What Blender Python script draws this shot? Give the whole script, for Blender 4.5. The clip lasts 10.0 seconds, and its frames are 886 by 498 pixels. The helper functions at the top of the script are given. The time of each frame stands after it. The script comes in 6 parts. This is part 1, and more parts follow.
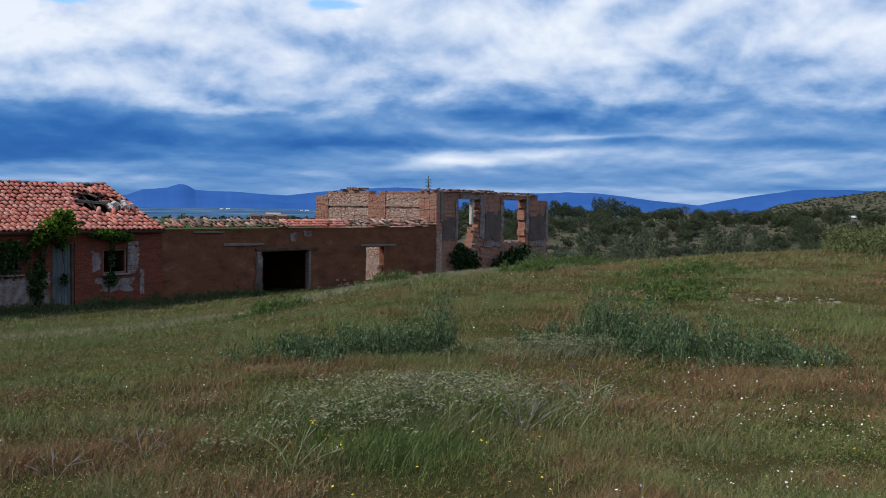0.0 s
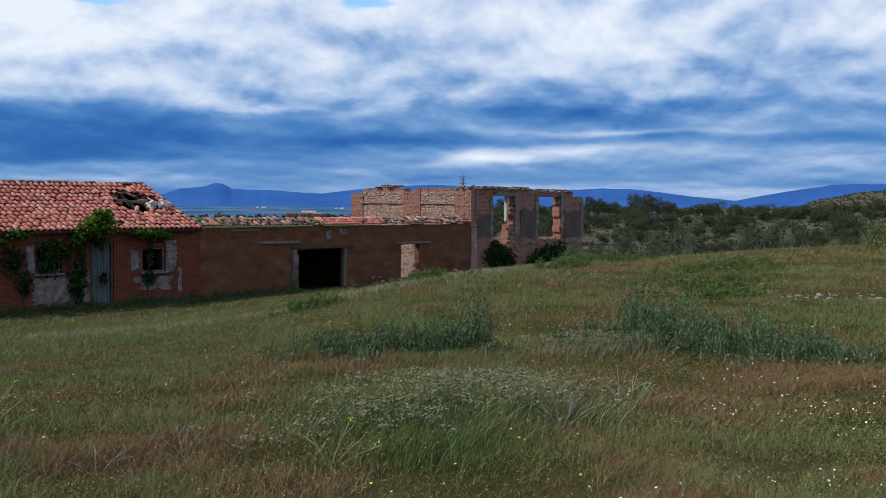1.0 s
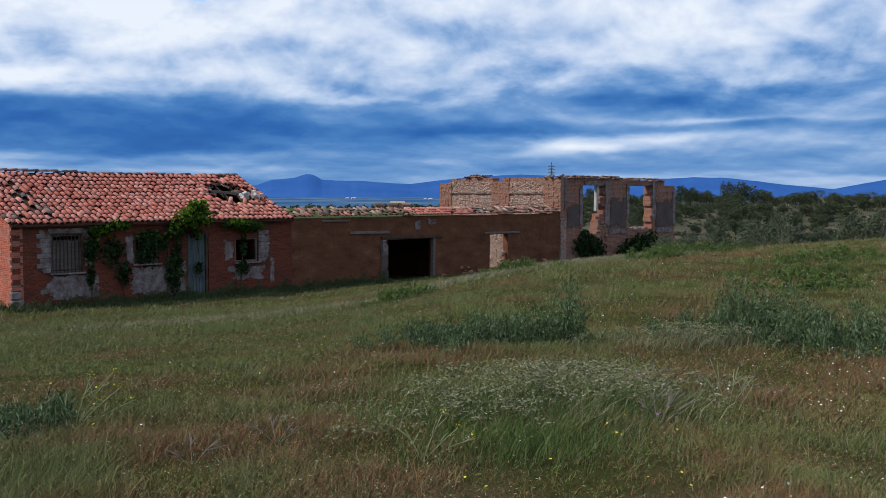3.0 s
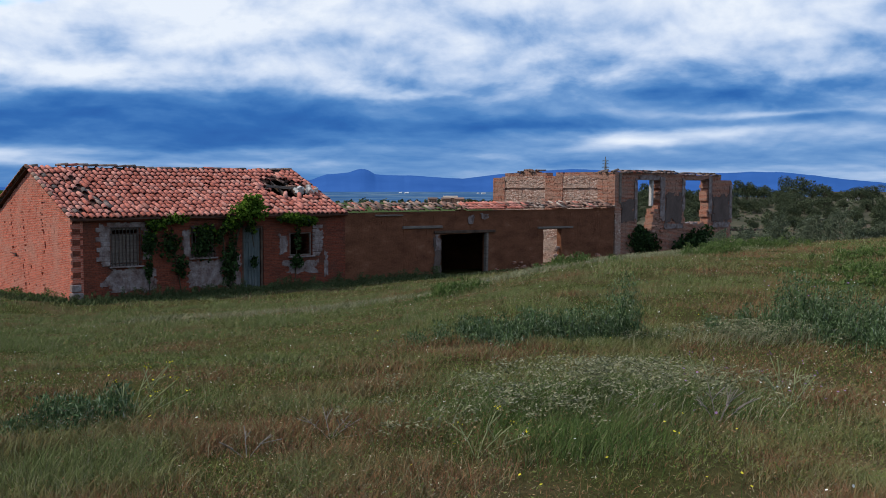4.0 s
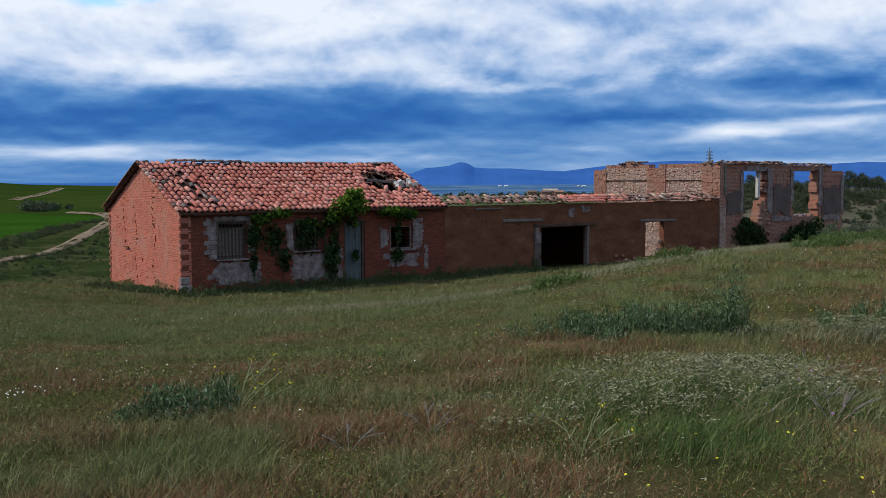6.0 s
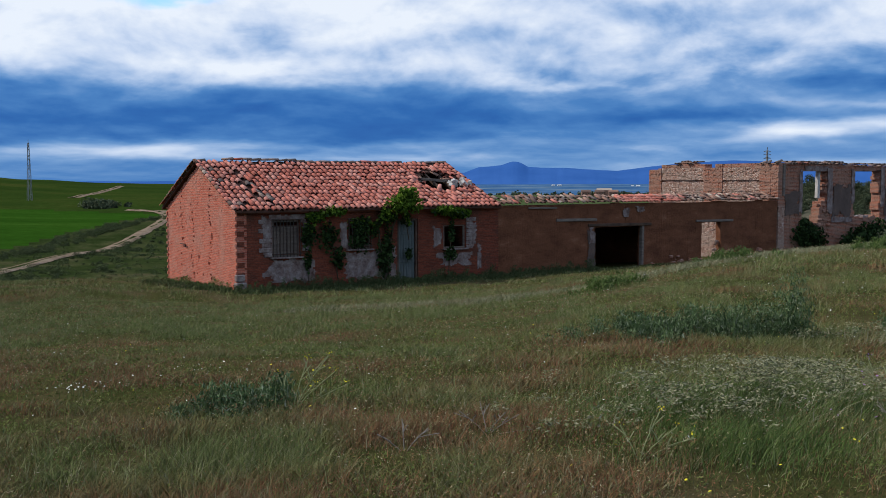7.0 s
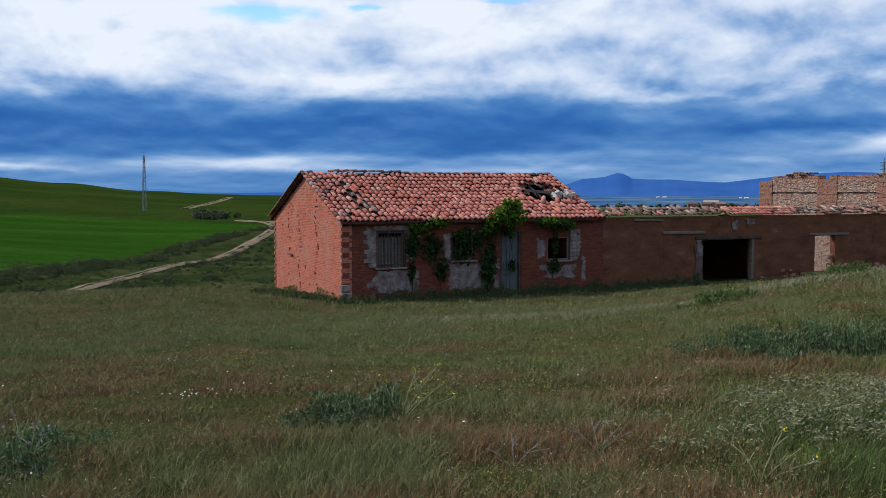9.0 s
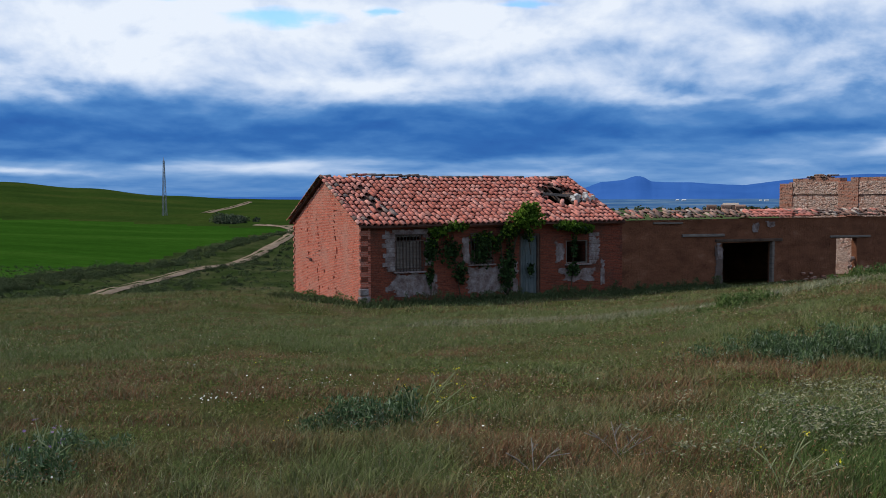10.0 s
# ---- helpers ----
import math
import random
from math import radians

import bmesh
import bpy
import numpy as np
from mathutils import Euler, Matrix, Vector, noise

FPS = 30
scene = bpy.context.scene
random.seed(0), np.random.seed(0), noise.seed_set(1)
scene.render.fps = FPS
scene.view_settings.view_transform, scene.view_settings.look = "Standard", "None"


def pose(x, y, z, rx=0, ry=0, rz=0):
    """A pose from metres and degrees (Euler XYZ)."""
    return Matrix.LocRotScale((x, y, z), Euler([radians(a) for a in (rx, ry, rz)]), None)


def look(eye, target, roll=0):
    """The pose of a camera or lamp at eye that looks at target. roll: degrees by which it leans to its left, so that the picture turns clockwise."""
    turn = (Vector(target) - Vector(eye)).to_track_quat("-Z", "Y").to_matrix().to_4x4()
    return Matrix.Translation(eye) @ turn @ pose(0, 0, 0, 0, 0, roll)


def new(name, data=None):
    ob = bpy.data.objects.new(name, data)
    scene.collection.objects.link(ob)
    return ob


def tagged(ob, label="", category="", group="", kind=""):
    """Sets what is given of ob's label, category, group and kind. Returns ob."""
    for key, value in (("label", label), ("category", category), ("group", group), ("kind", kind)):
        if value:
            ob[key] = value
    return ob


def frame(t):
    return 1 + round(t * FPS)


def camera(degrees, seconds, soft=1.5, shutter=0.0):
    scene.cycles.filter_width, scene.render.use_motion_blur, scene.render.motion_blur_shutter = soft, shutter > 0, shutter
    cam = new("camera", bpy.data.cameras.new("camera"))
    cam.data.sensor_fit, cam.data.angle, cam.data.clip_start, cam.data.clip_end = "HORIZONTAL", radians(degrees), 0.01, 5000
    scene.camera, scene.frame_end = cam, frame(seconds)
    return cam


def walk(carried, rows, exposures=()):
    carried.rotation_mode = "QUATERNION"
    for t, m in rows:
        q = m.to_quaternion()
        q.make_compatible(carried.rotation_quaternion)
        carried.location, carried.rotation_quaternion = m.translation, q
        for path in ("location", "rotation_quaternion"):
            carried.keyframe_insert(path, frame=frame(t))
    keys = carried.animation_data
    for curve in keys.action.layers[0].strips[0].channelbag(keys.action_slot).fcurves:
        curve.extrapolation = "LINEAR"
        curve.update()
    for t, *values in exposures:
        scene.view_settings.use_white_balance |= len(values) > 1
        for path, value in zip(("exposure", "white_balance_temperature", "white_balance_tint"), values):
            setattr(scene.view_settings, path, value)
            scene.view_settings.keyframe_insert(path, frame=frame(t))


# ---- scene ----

# ---------- camera ----------
cam = camera(46.9, 10.0, 0.9)
PATH = [
    (0.0, 0.021, -0.202, 1.612, -14.505, -2.368, -0.697),
    (0.5, 0.014, -0.204, 1.612, -13.558, -2.588, -0.337),
    (1.0, 0.010, -0.196, 1.612, -12.555, -2.546, -0.329),
    (1.5, 0.010, -0.174, 1.608, -11.537, -2.923, -0.466),
    (2.0, 0.009, -0.151, 1.608, -10.328, -2.855, -0.315),
    (2.5, 0.005, -0.111, 1.606, -8.980, -2.951, -0.110),
    (4.0, -0.003, -0.015, 1.600, -4.641, -3.422, -0.060),
    (4.5, 0.000, 0.000, 1.600, -3.034, -3.438, 0.000),
    (5.0, -0.002, 0.012, 1.599, -1.699, -3.498, -0.060),
    (5.5, -0.008, 0.041, 1.598, -0.385, -3.705, 0.180),
    (7.0, -0.042, 0.108, 1.597, 3.901, -3.829, 0.134),
    (7.5, -0.066, 0.129, 1.598, 5.609, -3.718, 0.003),
    (8.0, -0.083, 0.147, 1.595, 7.291, -3.461, -0.037),
    (8.5, -0.100, 0.178, 1.591, 8.885, -3.302, 0.052),
    (9.0, -0.103, 0.180, 1.590, 9.628, -3.164, 0.067),
    (9.5, -0.105, 0.189, 1.590, 10.079, -3.065, 0.300),
    (10.0, -0.107, 0.198, 1.590, 10.670, -2.956, 0.286),
]
# yaw, pitch and roll in degrees; a positive roll leans the camera to its right
walk(cam, [(t, pose(x, y, z, 0, 0, yaw) @ pose(0, 0, 0, 90 + pitch) @ pose(0, 0, 0, 0, 0, -roll))
           for t, x, y, z, yaw, pitch, roll in PATH])

# ---------- world, sun, exposure ----------
ANG = radians(37.0)
U = Vector((math.cos(ANG), math.sin(ANG), 0))      # along the long front wall
N = Vector((-math.sin(ANG), math.cos(ANG), 0))     # away from the camera, through that wall
DIST = 36.05
SUN_EL = radians(43)
sun_flat = (-U * 0.74 + N * 0.56).normalized()
SUN_DIR = sun_flat * math.cos(SUN_EL) + Vector((0, 0, math.sin(SUN_EL)))

scene.view_settings.exposure = 0.05
sun = new("sun", bpy.data.lights.new("sun", "SUN"))
sun.data.energy, sun.data.angle, sun.data.color = 3.3, radians(1.5), (1.0, 0.93, 0.84)
sun.matrix_world = look((0, 0, 60), Vector((0, 0, 60)) - SUN_DIR)

world = bpy.data.worlds.new("world")
scene.world = world
world.use_nodes = True


def build_sky():
    nt = world.node_tree
    nt.nodes.clear()
    n = nt.nodes.new
    link = nt.links.new
    out, bg = n("ShaderNodeOutputWorld"), n("ShaderNodeBackground")
    link(bg.outputs[0], out.inputs[0])
    sky = n("ShaderNodeTexSky")
    sky.sky_type, sky.sun_disc = "NISHITA", False
    sky.sun_elevation, sky.sun_rotation = SUN_EL, math.atan2(SUN_DIR.x, SUN_DIR.y)
    sky.altitude, sky.air_density, sky.dust_density, sky.ozone_density = 700, 1.0, 0.4, 2.0
    co, sep = n("ShaderNodeTexCoord"), n("ShaderNodeSeparateXYZ")
    link(co.outputs["Generated"], sep.inputs[0])

    def math_node(op, a, b=None, c=None):
        m = n("ShaderNodeMath")
        m.operation = op
        for i, v in enumerate((a, b, c)):
            if v is None:
                continue
            if isinstance(v, (int, float)):
                m.inputs[i].default_value = v
            else:
                link(v, m.inputs[i])
        return m.outputs[0]

    up = math_node("MAXIMUM", sep.outputs[2], 0.0)
    az = math_node("MULTIPLY", math_node("ARCTAN2", math_node("MULTIPLY", sep.outputs[0], -1.0), sep.outputs[1]), 57.3)
    el = math_node("MULTIPLY", up, 57.3)

    def vec(a, b, c=0.0):
        v = n("ShaderNodeCombineXYZ")
        for k, val in enumerate((a, b, c)):
            if isinstance(val, (int, float)):
                v.inputs[k].default_value = val
            else:
                link(val, v.inputs[k])
        return v.outputs[0]

    def cloud(v, scale, detail, rough, distort=0.0):
        t = n("ShaderNodeTexNoise")
        t.inputs["Scale"].default_value = scale
        t.inputs["Detail"].default_value = detail
        t.inputs["Roughness"].default_value = rough
        t.inputs["Distortion"].default_value = distort
        link(v, t.inputs["Vector"])
        return t.outputs[0]

    def curve(value, low, high, stops):
        r = n("ShaderNodeValToRGB")
        r.color_ramp.interpolation = "EASE"
        e = r.color_ramp.elements
        for k, (p, c) in enumerate((stops[0], stops[-1])):
            e[k].position, e[k].color = (p - low) / (high - low), (c, c, c, 1)
        for p, c in stops[1:-1]:
            e.new((p - low) / (high - low)).color = (c, c, c, 1)
        link(math_node("DIVIDE", math_node("SUBTRACT", value, low), high - low), r.inputs[0])
        return r.outputs[0]

    # lumps overhead that draw out into flat streaks towards the horizon
    px = math_node("DIVIDE", az, 8.0)
    py = math_node("MULTIPLY", math_node("LOGARITHM", math_node("ADD", el, 1.5), math.e), -2.0)
    deck, above = vec(px, py, 1.7), vec(px, math_node("SUBTRACT", py, 0.2), 1.7)
    body, body_up = cloud(deck, 1.25, 6, 0.52, 0.2), cloud(above, 1.25, 6, 0.52, 0.2)
    fine = cloud(vec(px, py, 6.2), 4.2, 6, 0.55)
    relief = math_node("SUBTRACT", body, body_up)
    wander = math_node("SUBTRACT", cloud(vec(math_node("MULTIPLY", az, 0.09), math_node("MULTIPLY", el, 0.35), 3.0), 1.0, 4, 0.5), 0.5)
    waver = math_node("SUBTRACT", cloud(vec(math_node("MULTIPLY", az, 0.22), math_node("MULTIPLY", el, 0.8), 9.0), 1.0, 4, 0.55), 0.5)
    elw = math_node("ADD", el, math_node("ADD", math_node("MULTIPLY", wander, 1.7), math_node("MULTIPLY", waver, 0.7)))
    azw = math_node("ADD", az, math_node("MULTIPLY", waver, 6.0))
    west = curve(elw, 0.0, 30.0, [(0.0, 0.30), (0.7, 0.34), (1.3, 0.48), (1.8, 0.42), (2.5, 0.20), (3.6, 0.14), (4.6, 0.27), (5.6, 0.56), (6.6, 0.76), (8.0, 0.74), (9.6, 0.84), (12.0, 0.74), (30.0, 0.62)])
    east = curve(elw, 0.0, 30.0, [(0.0, 0.50), (0.6, 0.56), (1.2, 0.40), (2.0, 0.44), (2.9, 0.50), (3.6, 0.36), (4.3, 0.44), (5.2, 0.38), (6.2, 0.52), (7.2, 0.66), (8.8, 0.71), (10.0, 0.76), (12.0, 0.74), (30.0, 0.62)])
    side = n("ShaderNodeMapRange")
    side.interpolation_type = "SMOOTHSTEP"
    link(azw, side.inputs[0])
    side.inputs[1].default_value, side.inputs[2].default_value = -14.0, 6.0
    base = math_node("ADD", east, math_node("MULTIPLY", side.outputs[0], math_node("SUBTRACT", west, east)))
    gain = curve(elw, 0.0, 30.0, [(0.0, 0.35), (2.0, 0.5), (4.0, 0.55), (6.0, 1.0), (30.0, 1.0)])
    lively = math_node("ADD", math_node("MULTIPLY", math_node("SUBTRACT", body, 0.5), 0.62), math_node("ADD", math_node("MULTIPLY", relief, 0.9), math_node("MULTIPLY", math_node("SUBTRACT", fine, 0.5), 0.14)))
    lit = math_node("ADD", math_node("ADD", base, 0.075), math_node("MULTIPLY", gain, lively))

    def bank(a, e, ra, re):
        """A soft lens of cloud round an azimuth and a height, in degrees."""
        u = math_node("POWER", math_node("ABSOLUTE", math_node("DIVIDE", math_node("SUBTRACT", azw, a), ra)), 2.0)
        v = math_node("POWER", math_node("ABSOLUTE", math_node("DIVIDE", math_node("SUBTRACT", elw, e), re)), 2.0)
        return math_node("EXPONENT", math_node("MULTIPLY", math_node("ADD", u, v), -1.0))

    for a, e, ra, re, k in ((-15, 2.6, 2.2, 0.35, 0.32), (-19, 3.1, 5.0, 0.3, 0.2), (-22, 4.1, 6.0, 0.25, 0.2), (-31, 2.5, 6.0, 0.35, 0.16), (-10, 3.4, 4.0, 0.55, -0.22),
                            (-22, 5.3, 8.0, 0.6, -0.1), (-3, 5.3, 2.5, 0.25, 0.25), (16, 6.2, 3.5, 0.7, 0.25), (33, 1.4, 2.2, 0.22, 0.3), (20, 1.5, 5.0, 0.3, 0.22), (-4, 8.2, 3.0, 0.8, 0.16), (13, 8.0, 2.0, 0.6, -0.22), (27, 8.4, 8.0, 1.5, 0.16), (-6, 7.6, 5.0, 1.1, 0.1), (-18, 6.6, 5.0, 0.5, -0.1), (8, 7.2, 2.5, 0.5, -0.12)):
        lit = math_node("ADD", lit, math_node("MULTIPLY", bank(a, e, ra, re), k))
    ramp = n("ShaderNodeValToRGB")
    els = ramp.color_ramp.elements
    els[0].position, els[0].color = 0.05, (0.010, 0.078, 0.34, 1)
    els[1].position, els[1].color = 1.0, (0.80, 0.86, 0.95, 1)
    for p, c in ((0.22, (0.022, 0.125, 0.41, 1)), (0.38, (0.062, 0.20, 0.50, 1)), (0.52, (0.155, 0.31, 0.60, 1)), (0.66, (0.34, 0.48, 0.73, 1)), (0.82, (0.58, 0.68, 0.86, 1))):
        els.new(p).color = c
    link(lit, ramp.inputs[0])
    # clear sky shows through a few gaps high up
    skyb = n("ShaderNodeMix")
    skyb.data_type, skyb.blend_type = "RGBA", "MULTIPLY"
    skyb.inputs[0].default_value = 1.0
    link(sky.outputs[0], skyb.inputs[6])
    skyb.inputs[7].default_value = (0.12, 0.17, 0.22, 1)
    gaps = None
    for a, e, ra, re in ((19.5, 9.6, 3.0, 0.45), (26, 10.6, 2.5, 0.35), (14.0, 9.8, 1.4, 0.3), (-8.5, 10.8, 1.6, 0.3), (6.0, 10.2, 2.0, 0.25)):
        g = bank(a, e, ra, re)
        gaps = g if gaps is None else math_node("ADD", gaps, g)
    hole = n("ShaderNodeMapRange")
    hole.interpolation_type = "SMOOTHSTEP"
    link(math_node("ADD", gaps, math_node("MULTIPLY", math_node("SUBTRACT", fine, 0.5), -0.8)), hole.inputs[0])
    hole.inputs[1].default_value, hole.inputs[2].default_value = 0.25, 1.0
    tone = n("ShaderNodeMix")
    tone.data_type = "RGBA"
    link(math_node("ADD", math_node("MULTIPLY", hole.outputs[0], 0.85), 0.02), tone.inputs[0]), link(ramp.outputs[0], tone.inputs[6]), link(skyb.outputs[2], tone.inputs[7])
    link(tone.outputs[2], bg.inputs[0])
    bg.inputs[1].default_value = 1.0


build_sky()

# ---------- materials ----------


def material(name, rough=0.9, spec=0.2):
    m = bpy.data.materials.new(name)
    m.use_nodes = True
    b = m.node_tree.nodes["Principled BSDF"]
    b.inputs["Roughness"].default_value = rough
    b.inputs["Specular IOR Level"].default_value = spec
    return m, m.node_tree, b


def tex_noise(nt, scale, detail=6, rough=0.6, stretch=(1, 1, 1), coord="Object", shift=0.0):
    co, mp, t = nt.nodes.new("ShaderNodeTexCoord"), nt.nodes.new("ShaderNodeMapping"), nt.nodes.new("ShaderNodeTexNoise")
    mp.inputs["Scale"].default_value = stretch
    mp.inputs["Location"].default_value = (shift, shift * 0.7, shift * 1.3)
    t.inputs["Scale"].default_value, t.inputs["Detail"].default_value, t.inputs["Roughness"].default_value = scale, detail, rough
    nt.links.new(co.outputs[coord], mp.inputs[0])
    nt.links.new(mp.outputs[0], t.inputs["Vector"])
    return t.outputs[0]


def ramp_of(nt, fac, stops):
    r = nt.nodes.new("ShaderNodeValToRGB")
    els = r.color_ramp.elements
    els[0].position, els[0].color = stops[0][0], (*stops[0][1], 1)
    els[1].position, els[1].color = stops[-1][0], (*stops[-1][1], 1)
    for p, c in stops[1:-1]:
        els.new(p).color = (*c, 1)
    nt.links.new(fac, r.inputs[0])
    return r.outputs[0]


def mixed(nt, fac, a, b, blend="MIX"):
    m = nt.nodes.new("ShaderNodeMix")
    m.data_type, m.blend_type = "RGBA", blend
    for i, v in ((0, fac), (6, a), (7, b)):
        if isinstance(v, (int, float)):
            m.inputs[i].default_value = v
        elif isinstance(v, tuple):
            m.inputs[i].default_value = (*v, 1)
        else:
            nt.links.new(v, m.inputs[i])
    return m.outputs[2]


def bump(nt, b, height, strength=0.5, distance=0.02):
    n = nt.nodes.new("ShaderNodeBump")
    n.inputs["Strength"].default_value, n.inputs["Distance"].default_value = strength, distance
    nt.links.new(height, n.inputs["Height"])
    nt.links.new(n.outputs[0], b.inputs["Normal"])


def rough_stuff(name, stops, scale=3.0, fine=40.0, rough=0.95, relief=0.5, depth=0.02, stretch=(1, 1, 1), dirt=0.35, coord="Object", spec=0.15):
    """A mottled surface: colours by broad noise, broken up by a fine one."""
    m, nt, b = material(name, rough, spec)
    broad, grain = tex_noise(nt, scale, 7, 0.62, stretch, coord), tex_noise(nt, fine, 5, 0.7, stretch, coord, 4.0)
    col = ramp_of(nt, broad, stops)
    shade = ramp_of(nt, grain, [(0.3, (1 - dirt, 1 - dirt, 1 - dirt)), (0.7, (1.0, 1.0, 1.0))])
    nt.links.new(mixed(nt, 1.0, col, shade, "MULTIPLY"), b.inputs["Base Color"])
    bump(nt, b, grain, relief, depth)
    return m


def brick_stuff(name, face_a, face_b, joint, stain, stain_cut=(0.5, 0.62), size=(0.25, 0.065), joint_size=0.009, fade=0.3, pit=0.38):
    """Laid brick seen from some way off, with stained patches. Reads the wall's own length and height."""
    m, nt, b = material(name, 0.93)
    co, sep, comb = (nt.nodes.new("ShaderNode" + k) for k in ("TexCoord", "SeparateXYZ", "CombineXYZ"))
    add = nt.nodes.new("ShaderNodeMath")
    nt.links.new(co.outputs["Object"], sep.inputs[0])
    nt.links.new(sep.outputs[0], add.inputs[0]), nt.links.new(sep.outputs[1], add.inputs[1])
    nt.links.new(add.outputs[0], comb.inputs[0]), nt.links.new(sep.outputs[2], comb.inputs[1])
    t = nt.nodes.new("ShaderNodeTexBrick")
    nt.links.new(comb.outputs[0], t.inputs["Vector"])
    t.inputs["Color1"].default_value, t.inputs["Color2"].default_value, t.inputs["Mortar"].default_value = (*face_a, 1), (*face_b, 1), (*joint, 1)
    t.inputs["Scale"].default_value = 1.0
    t.inputs["Brick Width"].default_value, t.inputs["Row Height"].default_value = size
    t.inputs["Mortar Size"].default_value, t.inputs["Mortar Smooth"].default_value = joint_size, 0.4
    broad, grain = tex_noise(nt, 0.9, 8, 0.65), tex_noise(nt, 22.0, 6, 0.7, shift=3.0)
    col = mixed(nt, ramp_of(nt, broad, [(stain_cut[0], (0, 0, 0)), (stain_cut[1], (1, 1, 1))]), t.outputs[0], stain)
    col = mixed(nt, fade, t.outputs[0], col)
    shade = ramp_of(nt, grain, [(0.30, (pit, pit, pit)), (0.52, (0.92, 0.92, 0.92)), (0.7, (1.2, 1.18, 1.15))])
    nt.links.new(mixed(nt, 1.0, col, shade, "MULTIPLY"), b.inputs["Base Color"])
    mix_h = mixed(nt, 0.6, t.outputs[1], grain)
    inv = nt.nodes.new("ShaderNodeInvert")
    nt.links.new(mix_h, inv.inputs[1])
    bump(nt, b, inv.outputs[0], 0.7, 0.015)
    return m


def stone_stuff(name, stops, joint, scale=6.5):
    """Small uneven stones bedded in lime."""
    m, nt, b = material(name, 0.95)
    co, mp = nt.nodes.new("ShaderNodeTexCoord"), nt.nodes.new("ShaderNodeMapping")
    mp.inputs["Scale"].default_value = (1.0, 1.0, 1.7)
    nt.links.new(co.outputs["Object"], mp.inputs[0])
    cell, edge = nt.nodes.new("ShaderNodeTexVoronoi"), nt.nodes.new("ShaderNodeTexVoronoi")
    edge.feature = "DISTANCE_TO_EDGE"
    for t in (cell, edge):
        t.inputs["Scale"].default_value = scale
        nt.links.new(mp.outputs[0], t.inputs["Vector"])
    sep = nt.nodes.new("ShaderNodeSeparateColor")
    nt.links.new(cell.outputs["Color"], sep.inputs[0])
    col = ramp_of(nt, sep.outputs[0], stops)
    gap = ramp_of(nt, edge.outputs["Distance"], [(0.03, (1, 1, 1)), (0.13, (0, 0, 0))])
    col = mixed(nt, gap, col, joint)
    lime = ramp_of(nt, tex_noise(nt, 1.6, 7, 0.65, shift=6.0), [(0.46, (0, 0, 0)), (0.6, (0.75, 0.75, 0.75))])
    col = mixed(nt, lime, col, (0.40, 0.30, 0.245))
    grain = tex_noise(nt, 20.0, 6, 0.7)
    shade = ramp_of(nt, grain, [(0.3, (0.5, 0.5, 0.5)), (0.55, (1, 1, 1))])
    nt.links.new(mixed(nt, 1.0, col, shade, "MULTIPLY"), b.inputs["Base Color"])
    bump(nt, b, mixed(nt, 0.4, edge.outputs["Distance"], grain), 1.0, 0.12)
    return m


# sun and shade are in the colours: gable brick lighter, front brick darker
M_SUNLITGABLE = brick_stuff("sunlit gable brick", (0.60, 0.145, 0.085), (0.38, 0.085, 0.052), (0.46, 0.24, 0.175), (0.44, 0.22, 0.165), stain_cut=(0.46, 0.62), fade=0.6, joint_size=0.012, pit=0.45)
M_SHADEDFRONT = brick_stuff("shaded front brick", (0.25, 0.060, 0.031), (0.14, 0.037, 0.021), (0.16, 0.062, 0.040), (0.11, 0.050, 0.034), fade=0.7, joint_size=0.012)
M_MUD = rough_stuff("mud render", [(0.25, (0.11, 0.045, 0.025)), (0.42, (0.185, 0.074, 0.039)), (0.58, (0.24, 0.098, 0.052)), (0.74, (0.34, 0.17, 0.105))], 0.9, 16, relief=0.9, depth=0.05, stretch=(1, 1, 2.2), dirt=0.45)
M_RUIN = brick_stuff("ruin brick", (0.42, 0.145, 0.085), (0.22, 0.075, 0.045), (0.36, 0.245, 0.19), (0.33, 0.205, 0.155), stain_cut=(0.46, 0.60), fade=0.65, joint_size=0.016, size=(0.27, 0.075), pit=0.30)
M_RUBBLE = stone_stuff("rubble masonry", [(0.0, (0.22, 0.11, 0.08)), (0.3, (0.40, 0.23, 0.17)), (0.6, (0.52, 0.36, 0.29)), (0.85, (0.60, 0.47, 0.40)), (1.0, (0.34, 0.13, 0.085))], (0.33, 0.205, 0.155))
M_PLASTER = rough_stuff("old plaster", [(0.3, (0.12, 0.07, 0.058)), (0.45, (0.23, 0.17, 0.155)), (0.6, (0.33, 0.275, 0.26)), (0.75, (0.43, 0.37, 0.35))], 3.2, 16, dirt=0.5)
M_LIME = rough_stuff("white lime plaster", [(0.3, (0.42, 0.40, 0.38)), (0.6, (0.62, 0.60, 0.57)), (0.8, (0.72, 0.70, 0.67))], 4, 20)
M_GREYPLASTER = rough_stuff("grey plaster", [(0.3, (0.10, 0.075, 0.065)), (0.55, (0.15, 0.11, 0.095)), (0.75, (0.20, 0.135, 0.105))], 1.4, 18, dirt=0.45)
M_WOOD = rough_stuff("weathered wood", [(0.3, (0.13, 0.105, 0.09)), (0.6, (0.24, 0.20, 0.17)), (0.8, (0.32, 0.28, 0.25))], 2, 40, stretch=(1, 1, 6))
M_DARKWOOD = rough_stuff("dark wood", [(0.3, (0.06, 0.04, 0.03)), (0.7, (0.14, 0.09, 0.065))], 3, 40)
